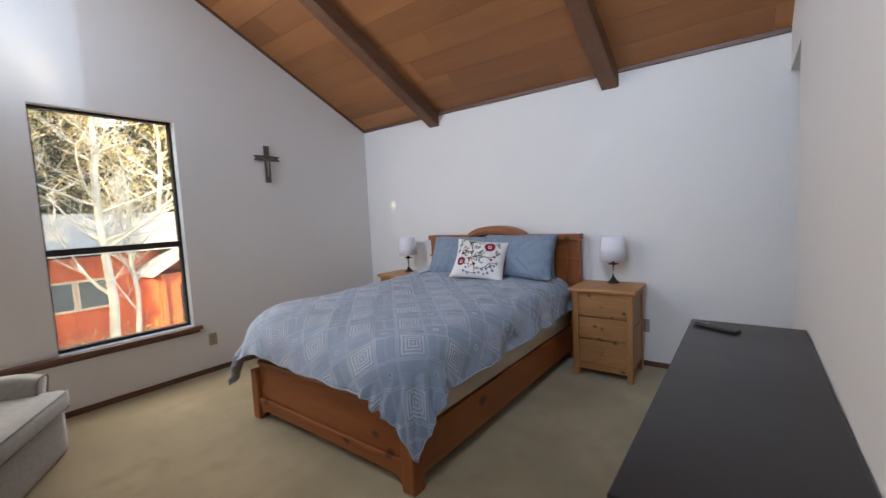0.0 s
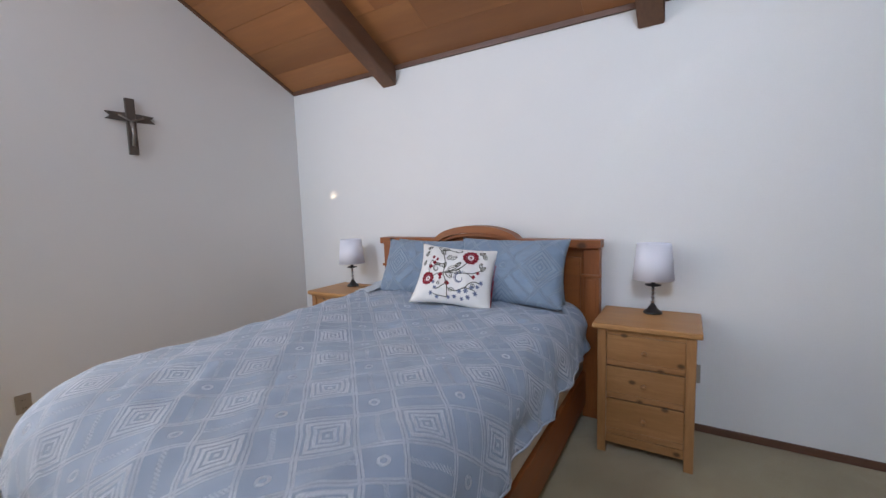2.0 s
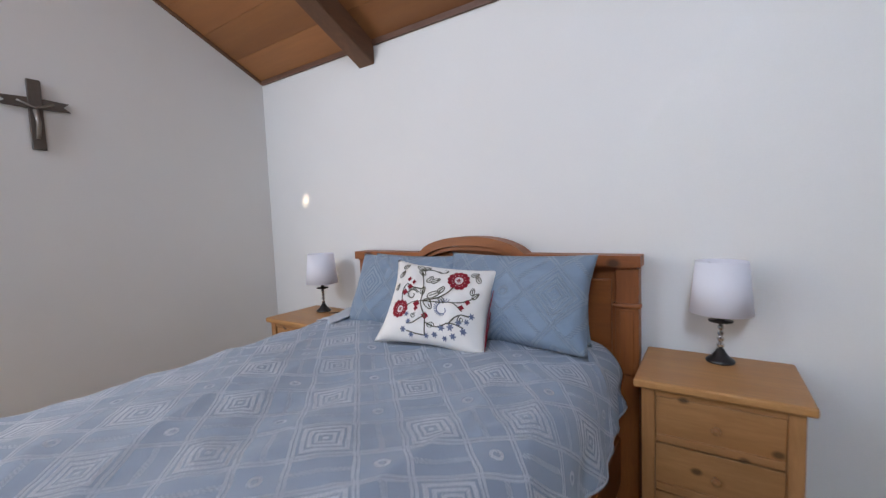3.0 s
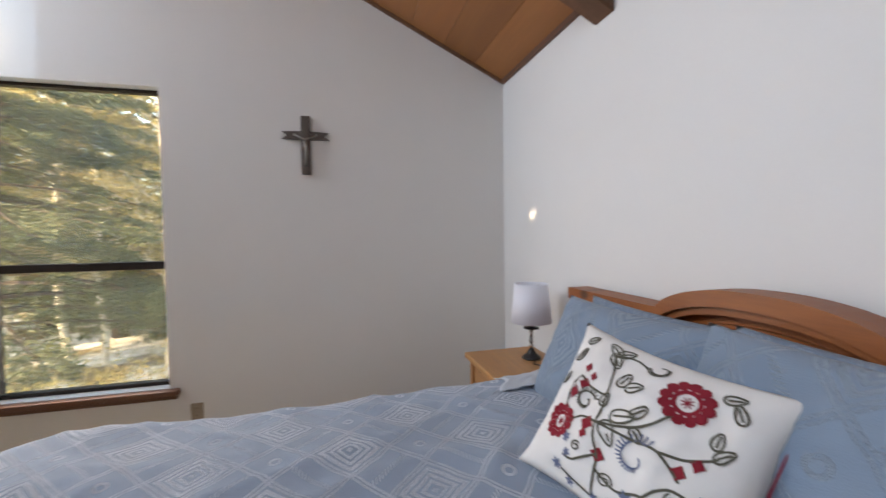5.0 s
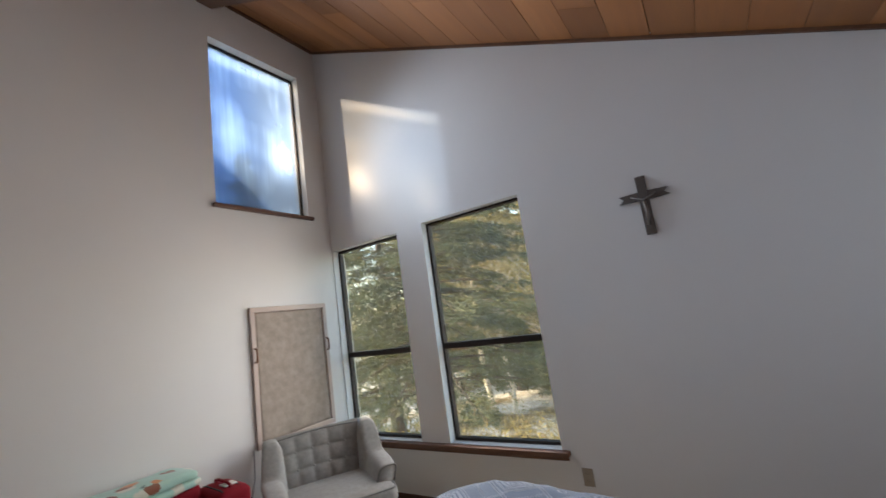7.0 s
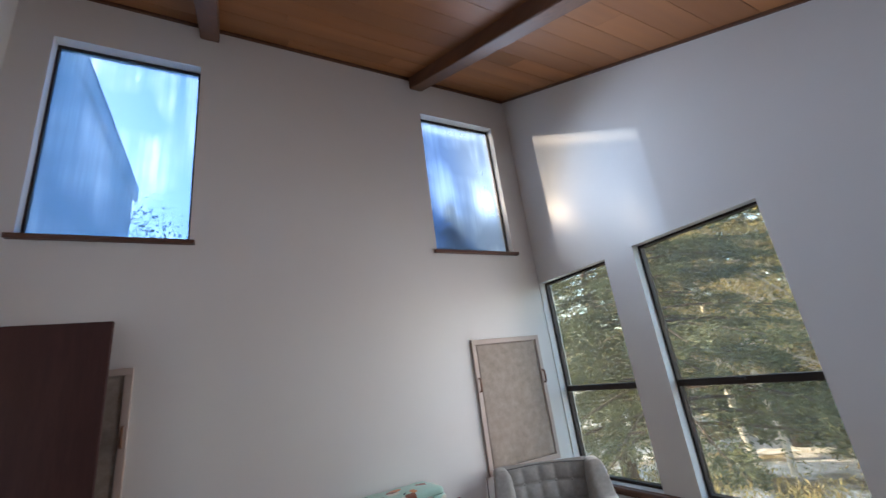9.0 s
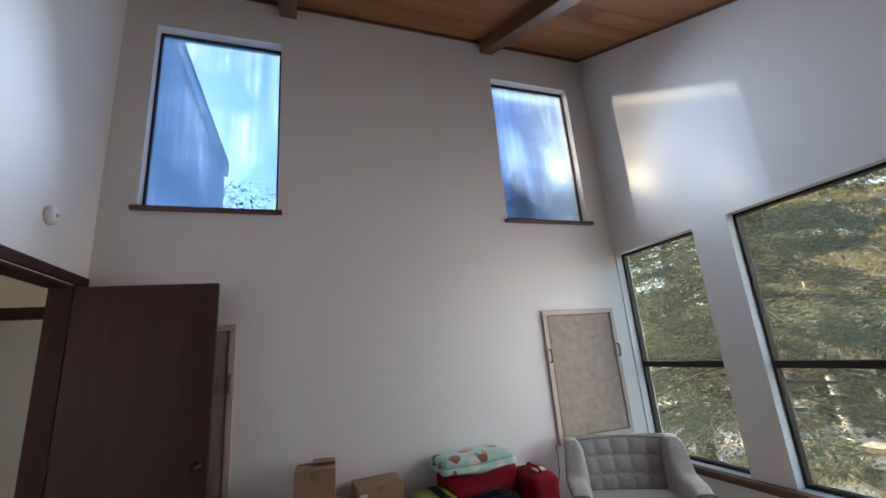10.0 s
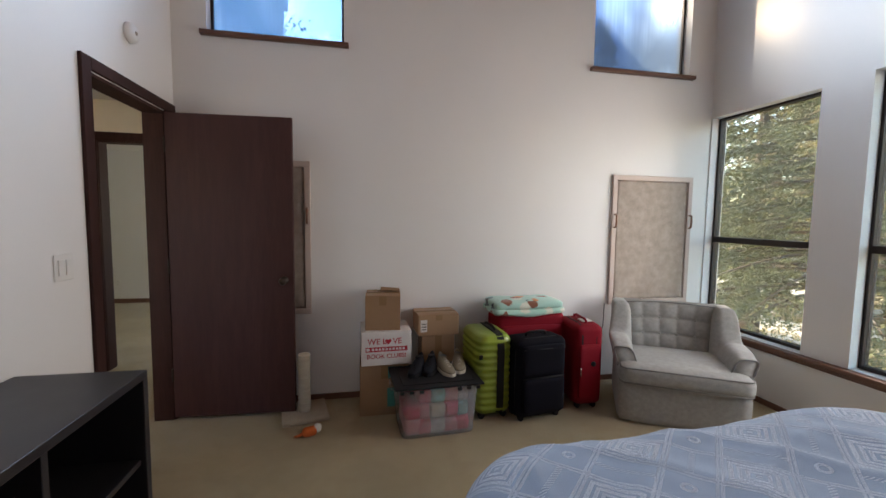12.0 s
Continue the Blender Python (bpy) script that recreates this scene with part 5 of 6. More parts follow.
def blanket_paint():
    m, nt, n, l, bs = shader("printed_fleece")
    v = mapped(nt)
    vo = node(nt, "ShaderNodeTexVoronoi", Scale=9.0)
    l.new(v, vo.inputs["Vector"])
    sep = n.new("ShaderNodeSeparateColor")
    l.new(vo.outputs["Color"], sep.inputs[0])
    blob = math_node(nt, "LESS_THAN", math_node(nt, "ADD", vo.outputs["Distance"], math_node(nt, "MULTIPLY", noise_fac(nt, v, 26.0), 0.5)), 0.66)
    col = mix_color(nt, math_node(nt, "GREATER_THAN", sep.outputs[0], 0.35), (0.03, 0.07, 0.08), (0.62, 0.62, 0.52))
    col = mix_color(nt, math_node(nt, "GREATER_THAN", sep.outputs[1], 0.68), col, (0.62, 0.22, 0.06))
    col = mix_color(nt, math_node(nt, "GREATER_THAN", sep.outputs[2], 0.75), col, (0.22, 0.08, 0.04))
    l.new(mix_color(nt, blob, (0.38, 0.58, 0.50), col), bs.inputs["Base Color"])
    bs.inputs["Roughness"].default_value = 0.95
    bs.inputs["Sheen Weight"].default_value = 0.3
    bump(nt, bs, noise_fac(nt, v, 200.0), 0.5, 0.004)
    return m


FLEECE = blanket_paint()
blanket = thing("blanket", (-1.92, 0.065, 0.693), 2, "folded mint fleece blanket with a printed pattern", "blanket")
for k, (w, d, z, h) in enumerate(((0.585, 0.30, 0.0, 0.048), (0.555, 0.29, 0.043, 0.055))):
    bm = soft_box(-w / 2, -d / 2 + 0.01, z, w / 2, d / 2 + 0.01, z + h, 0.022, 0.012, 14)
    for v in bm.verts:
        q = Vector((v.co.x * 6, v.co.y * 6, k * 5.0))
        v.co += Vector((0.012 * noise.noise(q), 0.012 * noise.noise(q + Vector((9, 0, 0))), (0.010 * noise.noise(q * 1.4)) if v.co.z > 0.01 else 0.0))
        if v.co.y > 0.13 and k == 0 and abs(v.co.x) < 0.2:
            v.co.z -= 0.02 * (1 - abs(v.co.x) / 0.2)
    part("fold", bm, FLEECE, blanket, smooth=True)

# ---- boxes ----
CARD = plain("cardboard", (0.34, 0.21, 0.115), 0.85, var=0.12, scale=5, fine=140, rel=0.12)
CARD_IN = plain("cardboard_edge", (0.27, 0.16, 0.085), 0.9, var=0.15)
WHITECARD = plain("white_card", (0.66, 0.63, 0.61), 0.7, var=0.06, fine=140, rel=0.08)
TAPE = plain("packing_tape", (0.30, 0.19, 0.10), 0.25, var=0.1, rel=0.02)
PRINT_RED = plain("red_print", (0.42, 0.02, 0.04), 0.6, var=0.08, rel=0)


def carton(x0, x1, y0, y1, z0, z1, label, m=CARD, rz=0.0, open_flaps=False, tape=True):
    n = thing("cardboard_box", ((x0 + x1) / 2, (y0 + y1) / 2, z0), rz, label, "box", "stacked boxes")
    w, d, h = (x1 - x0) / 2, (y1 - y0) / 2, z1 - z0
    part("body", box(-w, -d, 0, w, d, h - 0.006, 0.004), m, n)
    part("flap", box(-w, -d, h - 0.006, w, -0.002, h, 0.0015), m, n)
    part("flap", box(-w, 0.002, h - 0.006, w, d, h, 0.0015), m, n)
    if tape:
        part("tape", box(-w - 0.001, -0.025, h + 0.0002, w + 0.001, 0.025, h + 0.001), TAPE, n)
        part("tape", box(-0.025, d + 0.0003, h * 0.72, 0.025, d + 0.001, h - 0.006), TAPE, n)
    return n


def words(text, size, at, parent, m, name="letter"):
    """Raised print on a face that looks along +y."""
    cu = bpy.data.curves.new(name, "FONT")
    cu.body, cu.size, cu.extrude, cu.align_x, cu.align_y = text, size, 0.0004, "CENTER", "CENTER"
    cu.offset = size * 0.012
    tmp = bpy.data.objects.new("lettering_source", cu)
    scene.collection.objects.link(tmp)
    me = bpy.data.meshes.new_from_object(tmp.evaluated_get(bpy.context.evaluated_depsgraph_get()))
    bpy.data.objects.remove(tmp)
    whole = bmesh.new()
    whole.from_mesh(me)
    left = set(whole.verts)
    while left:
        grown, edge = set(), [min(left, key=lambda v: v.index)]
        while edge:
            v = edge.pop()
            if v not in grown:
                grown.add(v)
                edge += [e.other_vert(v) for e in v.link_edges]
        left -= grown
        bm, twin = bmesh.new(), {}
        for v in sorted(grown, key=lambda v: v.index):
            twin[v] = bm.verts.new(v.co)
        for f in whole.faces:
            if f.verts[0] in grown:
                bm.faces.new([twin[v] for v in f.verts])
        part(name, bm, m, parent).matrix_local = pose(*at, 90, 0, 180)
    whole.free()


lb = carton(-0.992, -0.644, -0.07, 0.235, 0.0, 0.375, "brown cardboard box with teal print under a white box")
TEAL = plain("teal_print", (0.05, 0.24, 0.20), 0.7, var=0.15)
part("teal_print", box(-0.172, 0.1527, 0.27, 0.02, 0.1533, 0.355), TEAL, lb)
part("teal_print", box(-0.172, 0.1527, 0.06, -0.02, 0.1533, 0.20), TEAL, lb)
wb = carton(-1.003, -0.650, -0.065, 0.255, 0.375, 0.617, "white cardboard book box with red printed lettering", WHITECARD, 2, tape=False)
wh, wz = 0.161, 0.233
words("WE L", 0.058, (0.068, wh, 0.172), wb, PRINT_RED)
words("VE", 0.058, (-0.075, wh, 0.172), wb, PRINT_RED)
words("BOOK CLUBS!", 0.044, (0.0, wh, 0.066), wb, PRINT_RED)
hp = []
for i in range(28):
    t = 2 * math.pi * i / 28
    hp.append((-0.003 + 0.0014 * 16 * math.sin(t) ** 3 - 0.008, 0.172 + 0.0014 * (13 * math.cos(t) - 5 * math.cos(2 * t) - 2 * math.cos(3 * t) - math.cos(4 * t))))
part("heart_print", prism(bmesh.new(), hp, 0.160, 0.1612), PRINT_RED, wb)
part("red_bar", box(-0.148, 0.160, 0.100, 0.148, 0.1608, 0.134), PRINT_RED, wb, "red bar with pale marks")
for k in range(10):
    part("bar_mark", box(-0.128 + 0.024 * k, 0.1608, 0.109, -0.112 + 0.024 * k, 0.1613, 0.125), WHITECARD, wb)
part("white_mark", box(0.118, 0.1608, 0.108, 0.142, 0.1613, 0.127), WHITECARD, wb)
tb = carton(-0.938, -0.69, -0.02, 0.22, 0.617, 0.868, "brown cardboard box on top of a white box", rz=-4)
part("loose_flap", prism(bmesh.new(), [(-0.12, 0.262), (0.02, 0.272), (0.02, 0.276), (-0.12, 0.266)], -0.11, 0.0), CARD, tb)
carton(-1.350, -1.10, -0.08, 0.14, 0.0, 0.545, "tall brown cardboard box with tape down the side", CARD)
sb = carton(-1.375, -1.064, -0.085, 0.155, 0.545, 0.703, "small brown cardboard parcel with a white label", rz=3)
part("parcel_label", box(0.09, 0.1202, 0.03, 0.14, 0.121, 0.12), WHITECARD, sb, "white address label")
for z in (0.045, 0.065, 0.085):
    part("label_mark", box(0.097, 0.121, z, 0.133, 0.1213, z + 0.008), BLACK, sb)

# ---- storage bin with clothes ----
mt, nt_, n_, l_, bs_ = shader("cloudy_plastic")
tr_, mx_ = n_.new("ShaderNodeBsdfTransparent"), n_.new("ShaderNodeMixShader")
tr_.inputs["Color"].default_value = (0.92, 0.92, 0.93, 1)
bs_.inputs["Base Color"].default_value = (0.55, 0.54, 0.55, 1)
bs_.inputs["Roughness"].default_value = 0.3
l_.new(ramp(nt_, noise_fac(nt_, mapped(nt_), 9.0), 0.05, 2.0), mx_.inputs[0])
l_.new(tr_.outputs[0], mx_.inputs[1])
l_.new(bs_.outputs[0], mx_.inputs[2])
l_.new(mx_.outputs[0], n_["Material Output"].inputs["Surface"])
CLOUDY = mt
tub = thing("storage_bin", (-1.145, 0.405, 0), 3, "clear plastic storage bin with a black lid, full of clothes", "storage bin")


def tub_side(u, v):
    t = 2 * math.pi * u
    c, s = math.cos(t), math.sin(t)
    r = (abs(c) ** 9 + abs(s) ** 9) ** (-1 / 9)
    k = 0.90 + 0.10 * v
    rim = 0.012 if v > 0.93 else 0.0
    return Vector((r * c * (0.272 * k + rim), r * s * (0.200 * k + rim), 0.004 + 0.331 * v))


bm = bmesh.new()
vs = sheet(bm, tub_side, 56, 16)
bm.faces.new([vs[i][0] for i in range(56)])
bmesh.ops.remove_doubles(bm, verts=bm.verts, dist=1e-5)
tb2 = part("tub", bm, CLOUDY, tub, "cloudy clear plastic", True)
tb2.modifiers.new("thickness", "SOLIDIFY").thickness = 0.002
part("lid", box(-0.293, -0.217, 0.338, 0.293, 0.217, 0.352, 0.005), RUBBER, tub, "black snap-on lid")
part("lid_panel", box(-0.24, -0.165, 0.352, 0.24, 0.165, 0.357, 0.004), RUBBER, tub)
for k in range(9):
    if k in (3, 4, 5):
        continue
    x = -0.25 + 0.0625 * k
    part("lid_tab", box(x - 0.014, 0.213, 0.316, x + 0.014, 0.223, 0.3375, 0.003), RUBBER, tub)
for sx in (-1, 1):
    part("end_grip", box(sx * 0.284, -0.05, 0.275, sx * 0.302, 0.05, 0.337, 0.006), CLOUDY, tub)
cl = random.Random(9)
CLOTH = [plain("cloth_" + nm, c, 0.9, var=0.2, fine=200, rel=0.3) for nm, c in (("rose", (0.75, 0.10, 0.16)), ("pink", (0.80, 0.32, 0.34)), ("mint", (0.30, 0.66, 0.62)), ("cream", (0.62, 0.55, 0.40)), ("white", (0.65, 0.63, 0.62)))]
for k in range(14):
    i, j = k % 5, k // 5
    w, h = cl.uniform(0.075, 0.13), cl.uniform(0.088, 0.108)
    x, z = -0.185 + 0.092 * i + cl.uniform(-0.01, 0.01), 0.012 + 0.102 * j
    bm = soft_box(-w / 2, -0.14, 0, w / 2, 0.160, h, 0.022, 0.008, 5)
    for v in bm.verts:
        v.co += Vector((0.006 * noise.noise(v.co * 22), 0.006 * noise.noise(v.co * 19), 0))
    ob = part("folded_garment", bm, CLOTH[(0, 1, 4, 0, 1, 2, 0, 3, 1, 0, 4, 1, 2, 0)[k]], tub, "folded clothes in the bin", True)
    ob.location = (max(-0.165, min(0.165, x)), 0, z)


# ---- shoes on the lid ----
def shoe(parent_name, loc, rz, upper, sole, lace, label, length=0.24):
    n = thing(parent_name, loc, rz, label, "shoe", "pair of shoes")
    L2, W2 = length / 2, 0.040

    def half_width(y):
        q = (y + L2) / length
        return W2 * (0.80 + 0.35 * math.sin(math.pi * min(max(q, 0.0) * 1.05, 1) ** 1.3)) * math.sqrt(max(0.0, 1 - abs(2 * q - 1) ** 6))

    def up(u, v):
        y = -L2 + length * u
        top = 0.030 + 0.065 * max(0.0, 1 - u) ** 0.8 + (0.012 if u < 0.12 else 0.0)
        t = math.pi * v
        hw = half_width(y) * 0.96 + 0.001
        c = math.cos(t)
        return Vector((hw * math.copysign(abs(c) ** 0.6, c) * (1 - 0.25 * math.sin(t)), y, 0.018 + (top - 0.018) * max(0.0, math.sin(t)) ** 0.55))
    bm = bmesh.new()
    sheet(bm, up, 24, 18)
    u_ = part("upper", bm, upper, n, smooth=True)
    u_.modifiers.new("thickness", "SOLIDIFY").thickness = 0.003
    ys = [-L2 + length * i / 20 for i in range(21)]
    pts = [(half_width(y) + 0.004, y) for y in ys] + [(-half_width(y) - 0.004, y) for y in reversed(ys)]
    part("sole", prism(bmesh.new(), pts, 0.0, 0.02, "xy"), sole, n)
    # black disc laid on the closed upper as the shade inside the shoe
    bm = lathe(bmesh.new(), [(0.0, 0.0), (0.026, 0.0), (0.0, 0.001)], 16)
    bmesh.ops.transform(bm, matrix=pose(0, -L2 * 0.52, 0.094, 8) @ Matrix.Diagonal((1, 1.6, 1, 1)), verts=bm.verts)
    part("dark_opening", bm, BLACK, n)
    for k in range(4):
        y = -0.01 + 0.022 * k
        z = 0.030 + 0.065 * (1 - (y + L2) / length) ** 0.8 + 0.002
        part("lace", tube(bmesh.new(), [(-0.022, y, z - 0.012), (0, y + 0.004, z + 0.001), (0.022, y, z - 0.012)], 0.0026, 6), lace, n, smooth=True)
    part("tongue", box(-0.018, -0.045, 0.088, 0.018, -0.015, 0.094, 0.003), upper, n)
    return n


KNIT = plain("black_knit", (0.012, 0.013, 0.019), 0.85, var=0.25, fine=260, rel=0.3, spec=0.2)
BEIGE = plain("beige_suede", (0.27, 0.24, 0.17), 0.85, var=0.15, fine=200)
OFFWHITE = plain("offwhite_rubber", (0.62, 0.58, 0.48), 0.6, var=0.1)
shoe("shoe", (-1.03, 0.37, 0.357), -25, KNIT, RUBBER, RUBBER, "black knit running shoe on the bin lid")
shoe("shoe", (-1.125, 0.36, 0.357), -18, KNIT, RUBBER, RUBBER, "black knit running shoe on the bin lid")
shoe("shoe", (-1.235, 0.385, 0.357), 12, BEIGE, OFFWHITE, OFFWHITE, "worn beige lace-up sneaker on the bin lid")
shoe("shoe", (-1.335, 0.34, 0.357), -8, BEIGE, OFFWHITE, OFFWHITE, "worn beige lace-up sneaker on the bin lid")

# ---- scratching post and toy ----
SISAL = plain("sisal", (0.50, 0.44, 0.34), 0.95, var=0.2, scale=10, fine=300, rel=0.6, stretch=(1, 1, 6))
post = thing("scratching_post", (-0.255, 0.125, 0), 12, "cream rope-wound cat scratching post on a square base", "scratching post")
part("base", box(-0.155, -0.16, 0.0, 0.155, 0.16, 0.028, 0.008), SISAL, post, "carpeted square base")
prof = [(0.0, 0.028)]
for k in range(50):
    z = 0.030 + 0.0082 * k
    prof += [(0.040, z), (0.0432, z + 0.0041)]
part("rope_post", lathe(bmesh.new(), prof + [(0.038, 0.444), (0.0, 0.452)], 20), SISAL, post, smooth=True)
ORANGE = plain("orange_plush", (0.60, 0.13, 0.02), 0.9, var=0.2, fine=200, rel=0.4)
toy = thing("plush_toy", (-0.325, 0.425, 0), 20, "small orange and white plush toy on the carpet", "toy")
part("body", soft_box(-0.045, -0.03, 0.0, 0.045, 0.03, 0.05, 0.022, 0.006, 6), ORANGE, toy, smooth=True)
part("head", soft_box(-0.075, -0.022, 0.012, -0.03, 0.022, 0.062, 0.02, 0.004, 5), WHITE, toy, "white end", smooth=True)
part("tail", tube(bmesh.new(), [(0.04, 0, 0.02), (0.07, 0.01, 0.018), (0.095, -0.005, 0.012)], 0.012, 8, 0.006), ORANGE, toy, smooth=True)


# ---- outside: ground, wing of the house, trees, neighbour's house ----
GROUND = -3.0
gm, gnt, gn, gl, gbs = shader("yard_ground")
gv = mapped(gnt)
gc = mix_color(gnt, ramp(gnt, noise_fac(gnt, gv, 0.25, 6.0), 0.4, 0.6), (0.20, 0.15, 0.07), (0.32, 0.26, 0.13))
gc = mix_color(gnt, ramp(gnt, noise_fac(gnt, gv, 0.16, 4.0), 0.46, 0.51), gc, (0.78, 0.77, 0.75))
gc = mix_color(gnt, ramp(gnt, noise_fac(gnt, gv, 3.0, 5.0), 0.35, 0.7), mix_color(gnt, 1.0, gc, (0.55, 0.55, 0.5), "MULTIPLY"), gc)
gl.new(gc, gbs.inputs["Base Color"])
gbs.inputs["Roughness"].default_value = 0.95
bump(gnt, gbs, noise_fac(gnt, gv, 2.0, 6.0), 0.8, 0.15)
bm = bmesh.new()
sheet(bm, lambda u, v: Vector((-900 + 1800 * u, -900 + 1800 * v, GROUND + 0.0)), 8, 8)
tagged(part("ground", bm, gm), "dry yard ground with pale patches", "ground", kind="structure")

SIDING = timber("grey_siding", (0.80, 0.80, 0.80), (0.72, 0.72, 0.73), 1, 0.8, 3.0)
# the small hole is added so that a sun spot lands on the north wall
wall("wing_wall", "y", 0.90, 0.03, -6.0, -0.32, 2.47, lambda y: 5.85, [(-1.677, -1.607, 4.877, 4.947)], "shaded grey-sided wall of the house's other wing", SIDING)
tagged(part("wing_fascia", box(0.84, -6.1, 5.62, 0.90, -0.32, 5.86, 0.01), SIDING), "grey fascia board along the wing's eave", "fascia", kind="structure")
tagged(part("wing_roof", box(0.84, -6.1, 5.86, 2.0, -0.32, 5.95, 0.01), BEAM), "roof edge of the house's other wing", "roof", kind="structure")

BARK = plain("bark", (0.10, 0.075, 0.055), 0.95, var=0.4, scale=6, fine=40, rel=0.8, dist=0.02, stretch=(1, 1, 0.25))
BIRCH = plain("pale_bark", (0.62, 0.57, 0.48), 0.8, var=0.25, scale=3, fine=25, rel=0.4, dist=0.01, stretch=(1, 1, 3))
NEEDLE = leaf_paint("spruce_needles", (0.055, 0.074, 0.042), (0.150, 0.160, 0.072), 0.3)
NEEDLE_FAR = leaf_paint("far_needles", (0.050, 0.070, 0.030), (0.15, 0.15, 0.05), 0.3)
GOLD = leaf_paint("golden_leaves", (0.46, 0.36, 0.14), (0.26, 0.24, 0.10), 0.45)
nrg = np.random.default_rng(5)


def blades(centres, ways, length, width, spread):
    """Many small pointed leaves: at each centre one blade along its way, turned about it by chance."""
    c, w = np.asarray(centres), np.asarray(ways)
    n = len(c)
    w = w + nrg.normal(0, spread, w.shape)
    w /= np.linalg.norm(w, axis=1, keepdims=True) + 1e-9
    s = np.cross(w, nrg.normal(0, 1, w.shape))
    s /= np.linalg.norm(s, axis=1, keepdims=True) + 1e-9
    ln, wd = length * nrg.uniform(0.6, 1.3, (n, 1)), width * nrg.uniform(0.7, 1.3, (n, 1))
    v = np.stack((c, c + w * ln * 0.5 + s * wd, c + w * ln, c + w * ln * 0.5 - s * wd), 1).reshape(-1, 3)
    f = np.arange(4 * n).reshape(-1, 4)
    return v, f


def leaf_part(name, v, f, m, parent, label=""):
    me = bpy.data.meshes.new(name)
    me.from_pydata(v.tolist(), [], f.tolist())
    me.materials.append(m)
    ob = new(name, me)
    ob.parent = parent
    return tagged(ob, label)


def spruce(loc, height, reach, label, per=46, m=None, whorls=26, blade=0.13, low=0.07, boughs=9):
    n = thing("spruce_tree", loc, label=label, category="tree", group="spruces")
    part("trunk", tube(bmesh.new(), [(0, 0, 0), (0.03, 0.0, height * 0.4), (0, 0.02, height * 0.97)], 0.022 * height, 10, 0.01), BARK, n, smooth=True)
    bm = bmesh.new()
    cs, ws = [], []
    for k in range(whorls):
        q = (k + nrg.uniform(0, 0.6)) / whorls
        z0 = height * (low + (0.97 - low) * q)
        ln = reach * (1 - q) ** 0.85 + 0.15
        for j in range(boughs):
            a = nrg.uniform(0, 2 * math.pi)
            l = ln * nrg.uniform(0.7, 1.1)
            d = np.array((math.cos(a), math.sin(a), 0.0))
            zj = nrg.uniform(-0.5, 0.5) * height / whorls
            side = np.array((-d[1], d[0], 0.0))
            steps = 7
            pts = [np.array((0, 0, z0 + zj)) + d * l * t + np.array((0, 0, l * (0.10 * t - 0.42 * t * t + 0.16 * t ** 3))) for t in np.linspace(0, 1, steps)]
            tube(bm, pts, 0.012 * l + 0.004, 4, 0.004, False)
            m_ = int(per * l / reach) + 8
            for t in np.sqrt(nrg.uniform(0.03, 1, m_)):
                i = min(int(t * (steps - 1)), steps - 2)
                p = pts[i] + (pts[i + 1] - pts[i]) * (t * (steps - 1) - i)
                sg = nrg.choice((-1, 1))
                tw = side * sg * 0.9 + d * 0.6 + np.array((0, 0, nrg.uniform(-0.75, 0.12)))
                tl = l * 0.30 * (1.08 - t) + 0.10
                for s in nrg.uniform(0.05, 1, 12):
                    cs.append(p + tw * tl * s + nrg.normal(0, 0.022, 3))
                    ws.append(tw + d * 0.5 + nrg.normal(0, 0.35, 3))
    part("branches", bm, BARK, n)
    v, f = blades(cs, ws, blade * 0.62, blade * 0.095, 0.45)
    leaf_part("crown", v, f, m or NEEDLE, n, "drooping boughs of green needles")
    return n


def limb(bm, p, d, length, r, depth, tips, rg, kids=4):
    pts = [p]
    q, w = p.copy(), d.copy()
    for i in range(5):
        w = (w + Vector((rg.uniform(-1, 1), rg.uniform(-1, 1), rg.uniform(-0.4, 0.7))) * 0.16).normalized()
        q = q + w * length / 5
        pts.append(q.copy())
    tube(bm, pts, r, 6 if depth > 1 else 4, r * 0.4, False)
    tips.append((pts[-1], w))
    if depth > 0:
        for k in range(kids):
            i = rg.randint(1, 5)
            side = Vector((rg.uniform(-1, 1), rg.uniform(-1, 1), rg.uniform(0.0, 0.8))).normalized()
            limb(bm, pts[i], (w * 0.5 + side).normalized(), length * rg.uniform(0.4, 0.62), r * 0.42, depth - 1, tips, rg, kids)


def aspen(loc, height, seed, leaves, label, m=None, kids=5, spread=0.55, leaf=0.10):
    rg = random.Random(seed)
    n = thing("aspen_tree", loc, label=label, category="tree", group="aspens")
    bm = bmesh.new()
    trunk = [Vector((0.10 * math.sin(i * 1.3 + seed), 0.08 * math.cos(i * 1.7 + seed), height * i / 8)) for i in range(9)]
    tube(bm, trunk, 0.0125 * height, 8, 0.012, False)
    part("trunk", bm, BIRCH, n, "pale slender trunk", True)
    bm = bmesh.new()
    tips = []
    for k in range(22):
        i = rg.randint(2, 7)
        a = rg.uniform(0, 2 * math.pi)
        p = trunk[i].lerp(trunk[i + 1], rg.random())
        limb(bm, p, Vector((math.cos(a), math.sin(a), rg.uniform(0.2, 0.7))).normalized(), height * rg.uniform(0.16, 0.26) * (1.25 - i / 9), 0.0042 * height * (1.2 - i / 9), 2, tips, rg, kids)
    part("branches", bm, BIRCH, n, "bare pale branches")
    if leaves:
        idx = nrg.integers(0, len(tips), leaves)
        cs = np.array([tips[i][0] for i in idx]) + nrg.normal(0, spread * 0.4, (leaves, 3))
        v, f = blades(cs, nrg.normal(0, 1, (leaves, 3)), leaf, leaf * 0.4, 0.4)
        leaf_part("crown", v, f, m or GOLD, n, "sparse golden leaves")
    return n


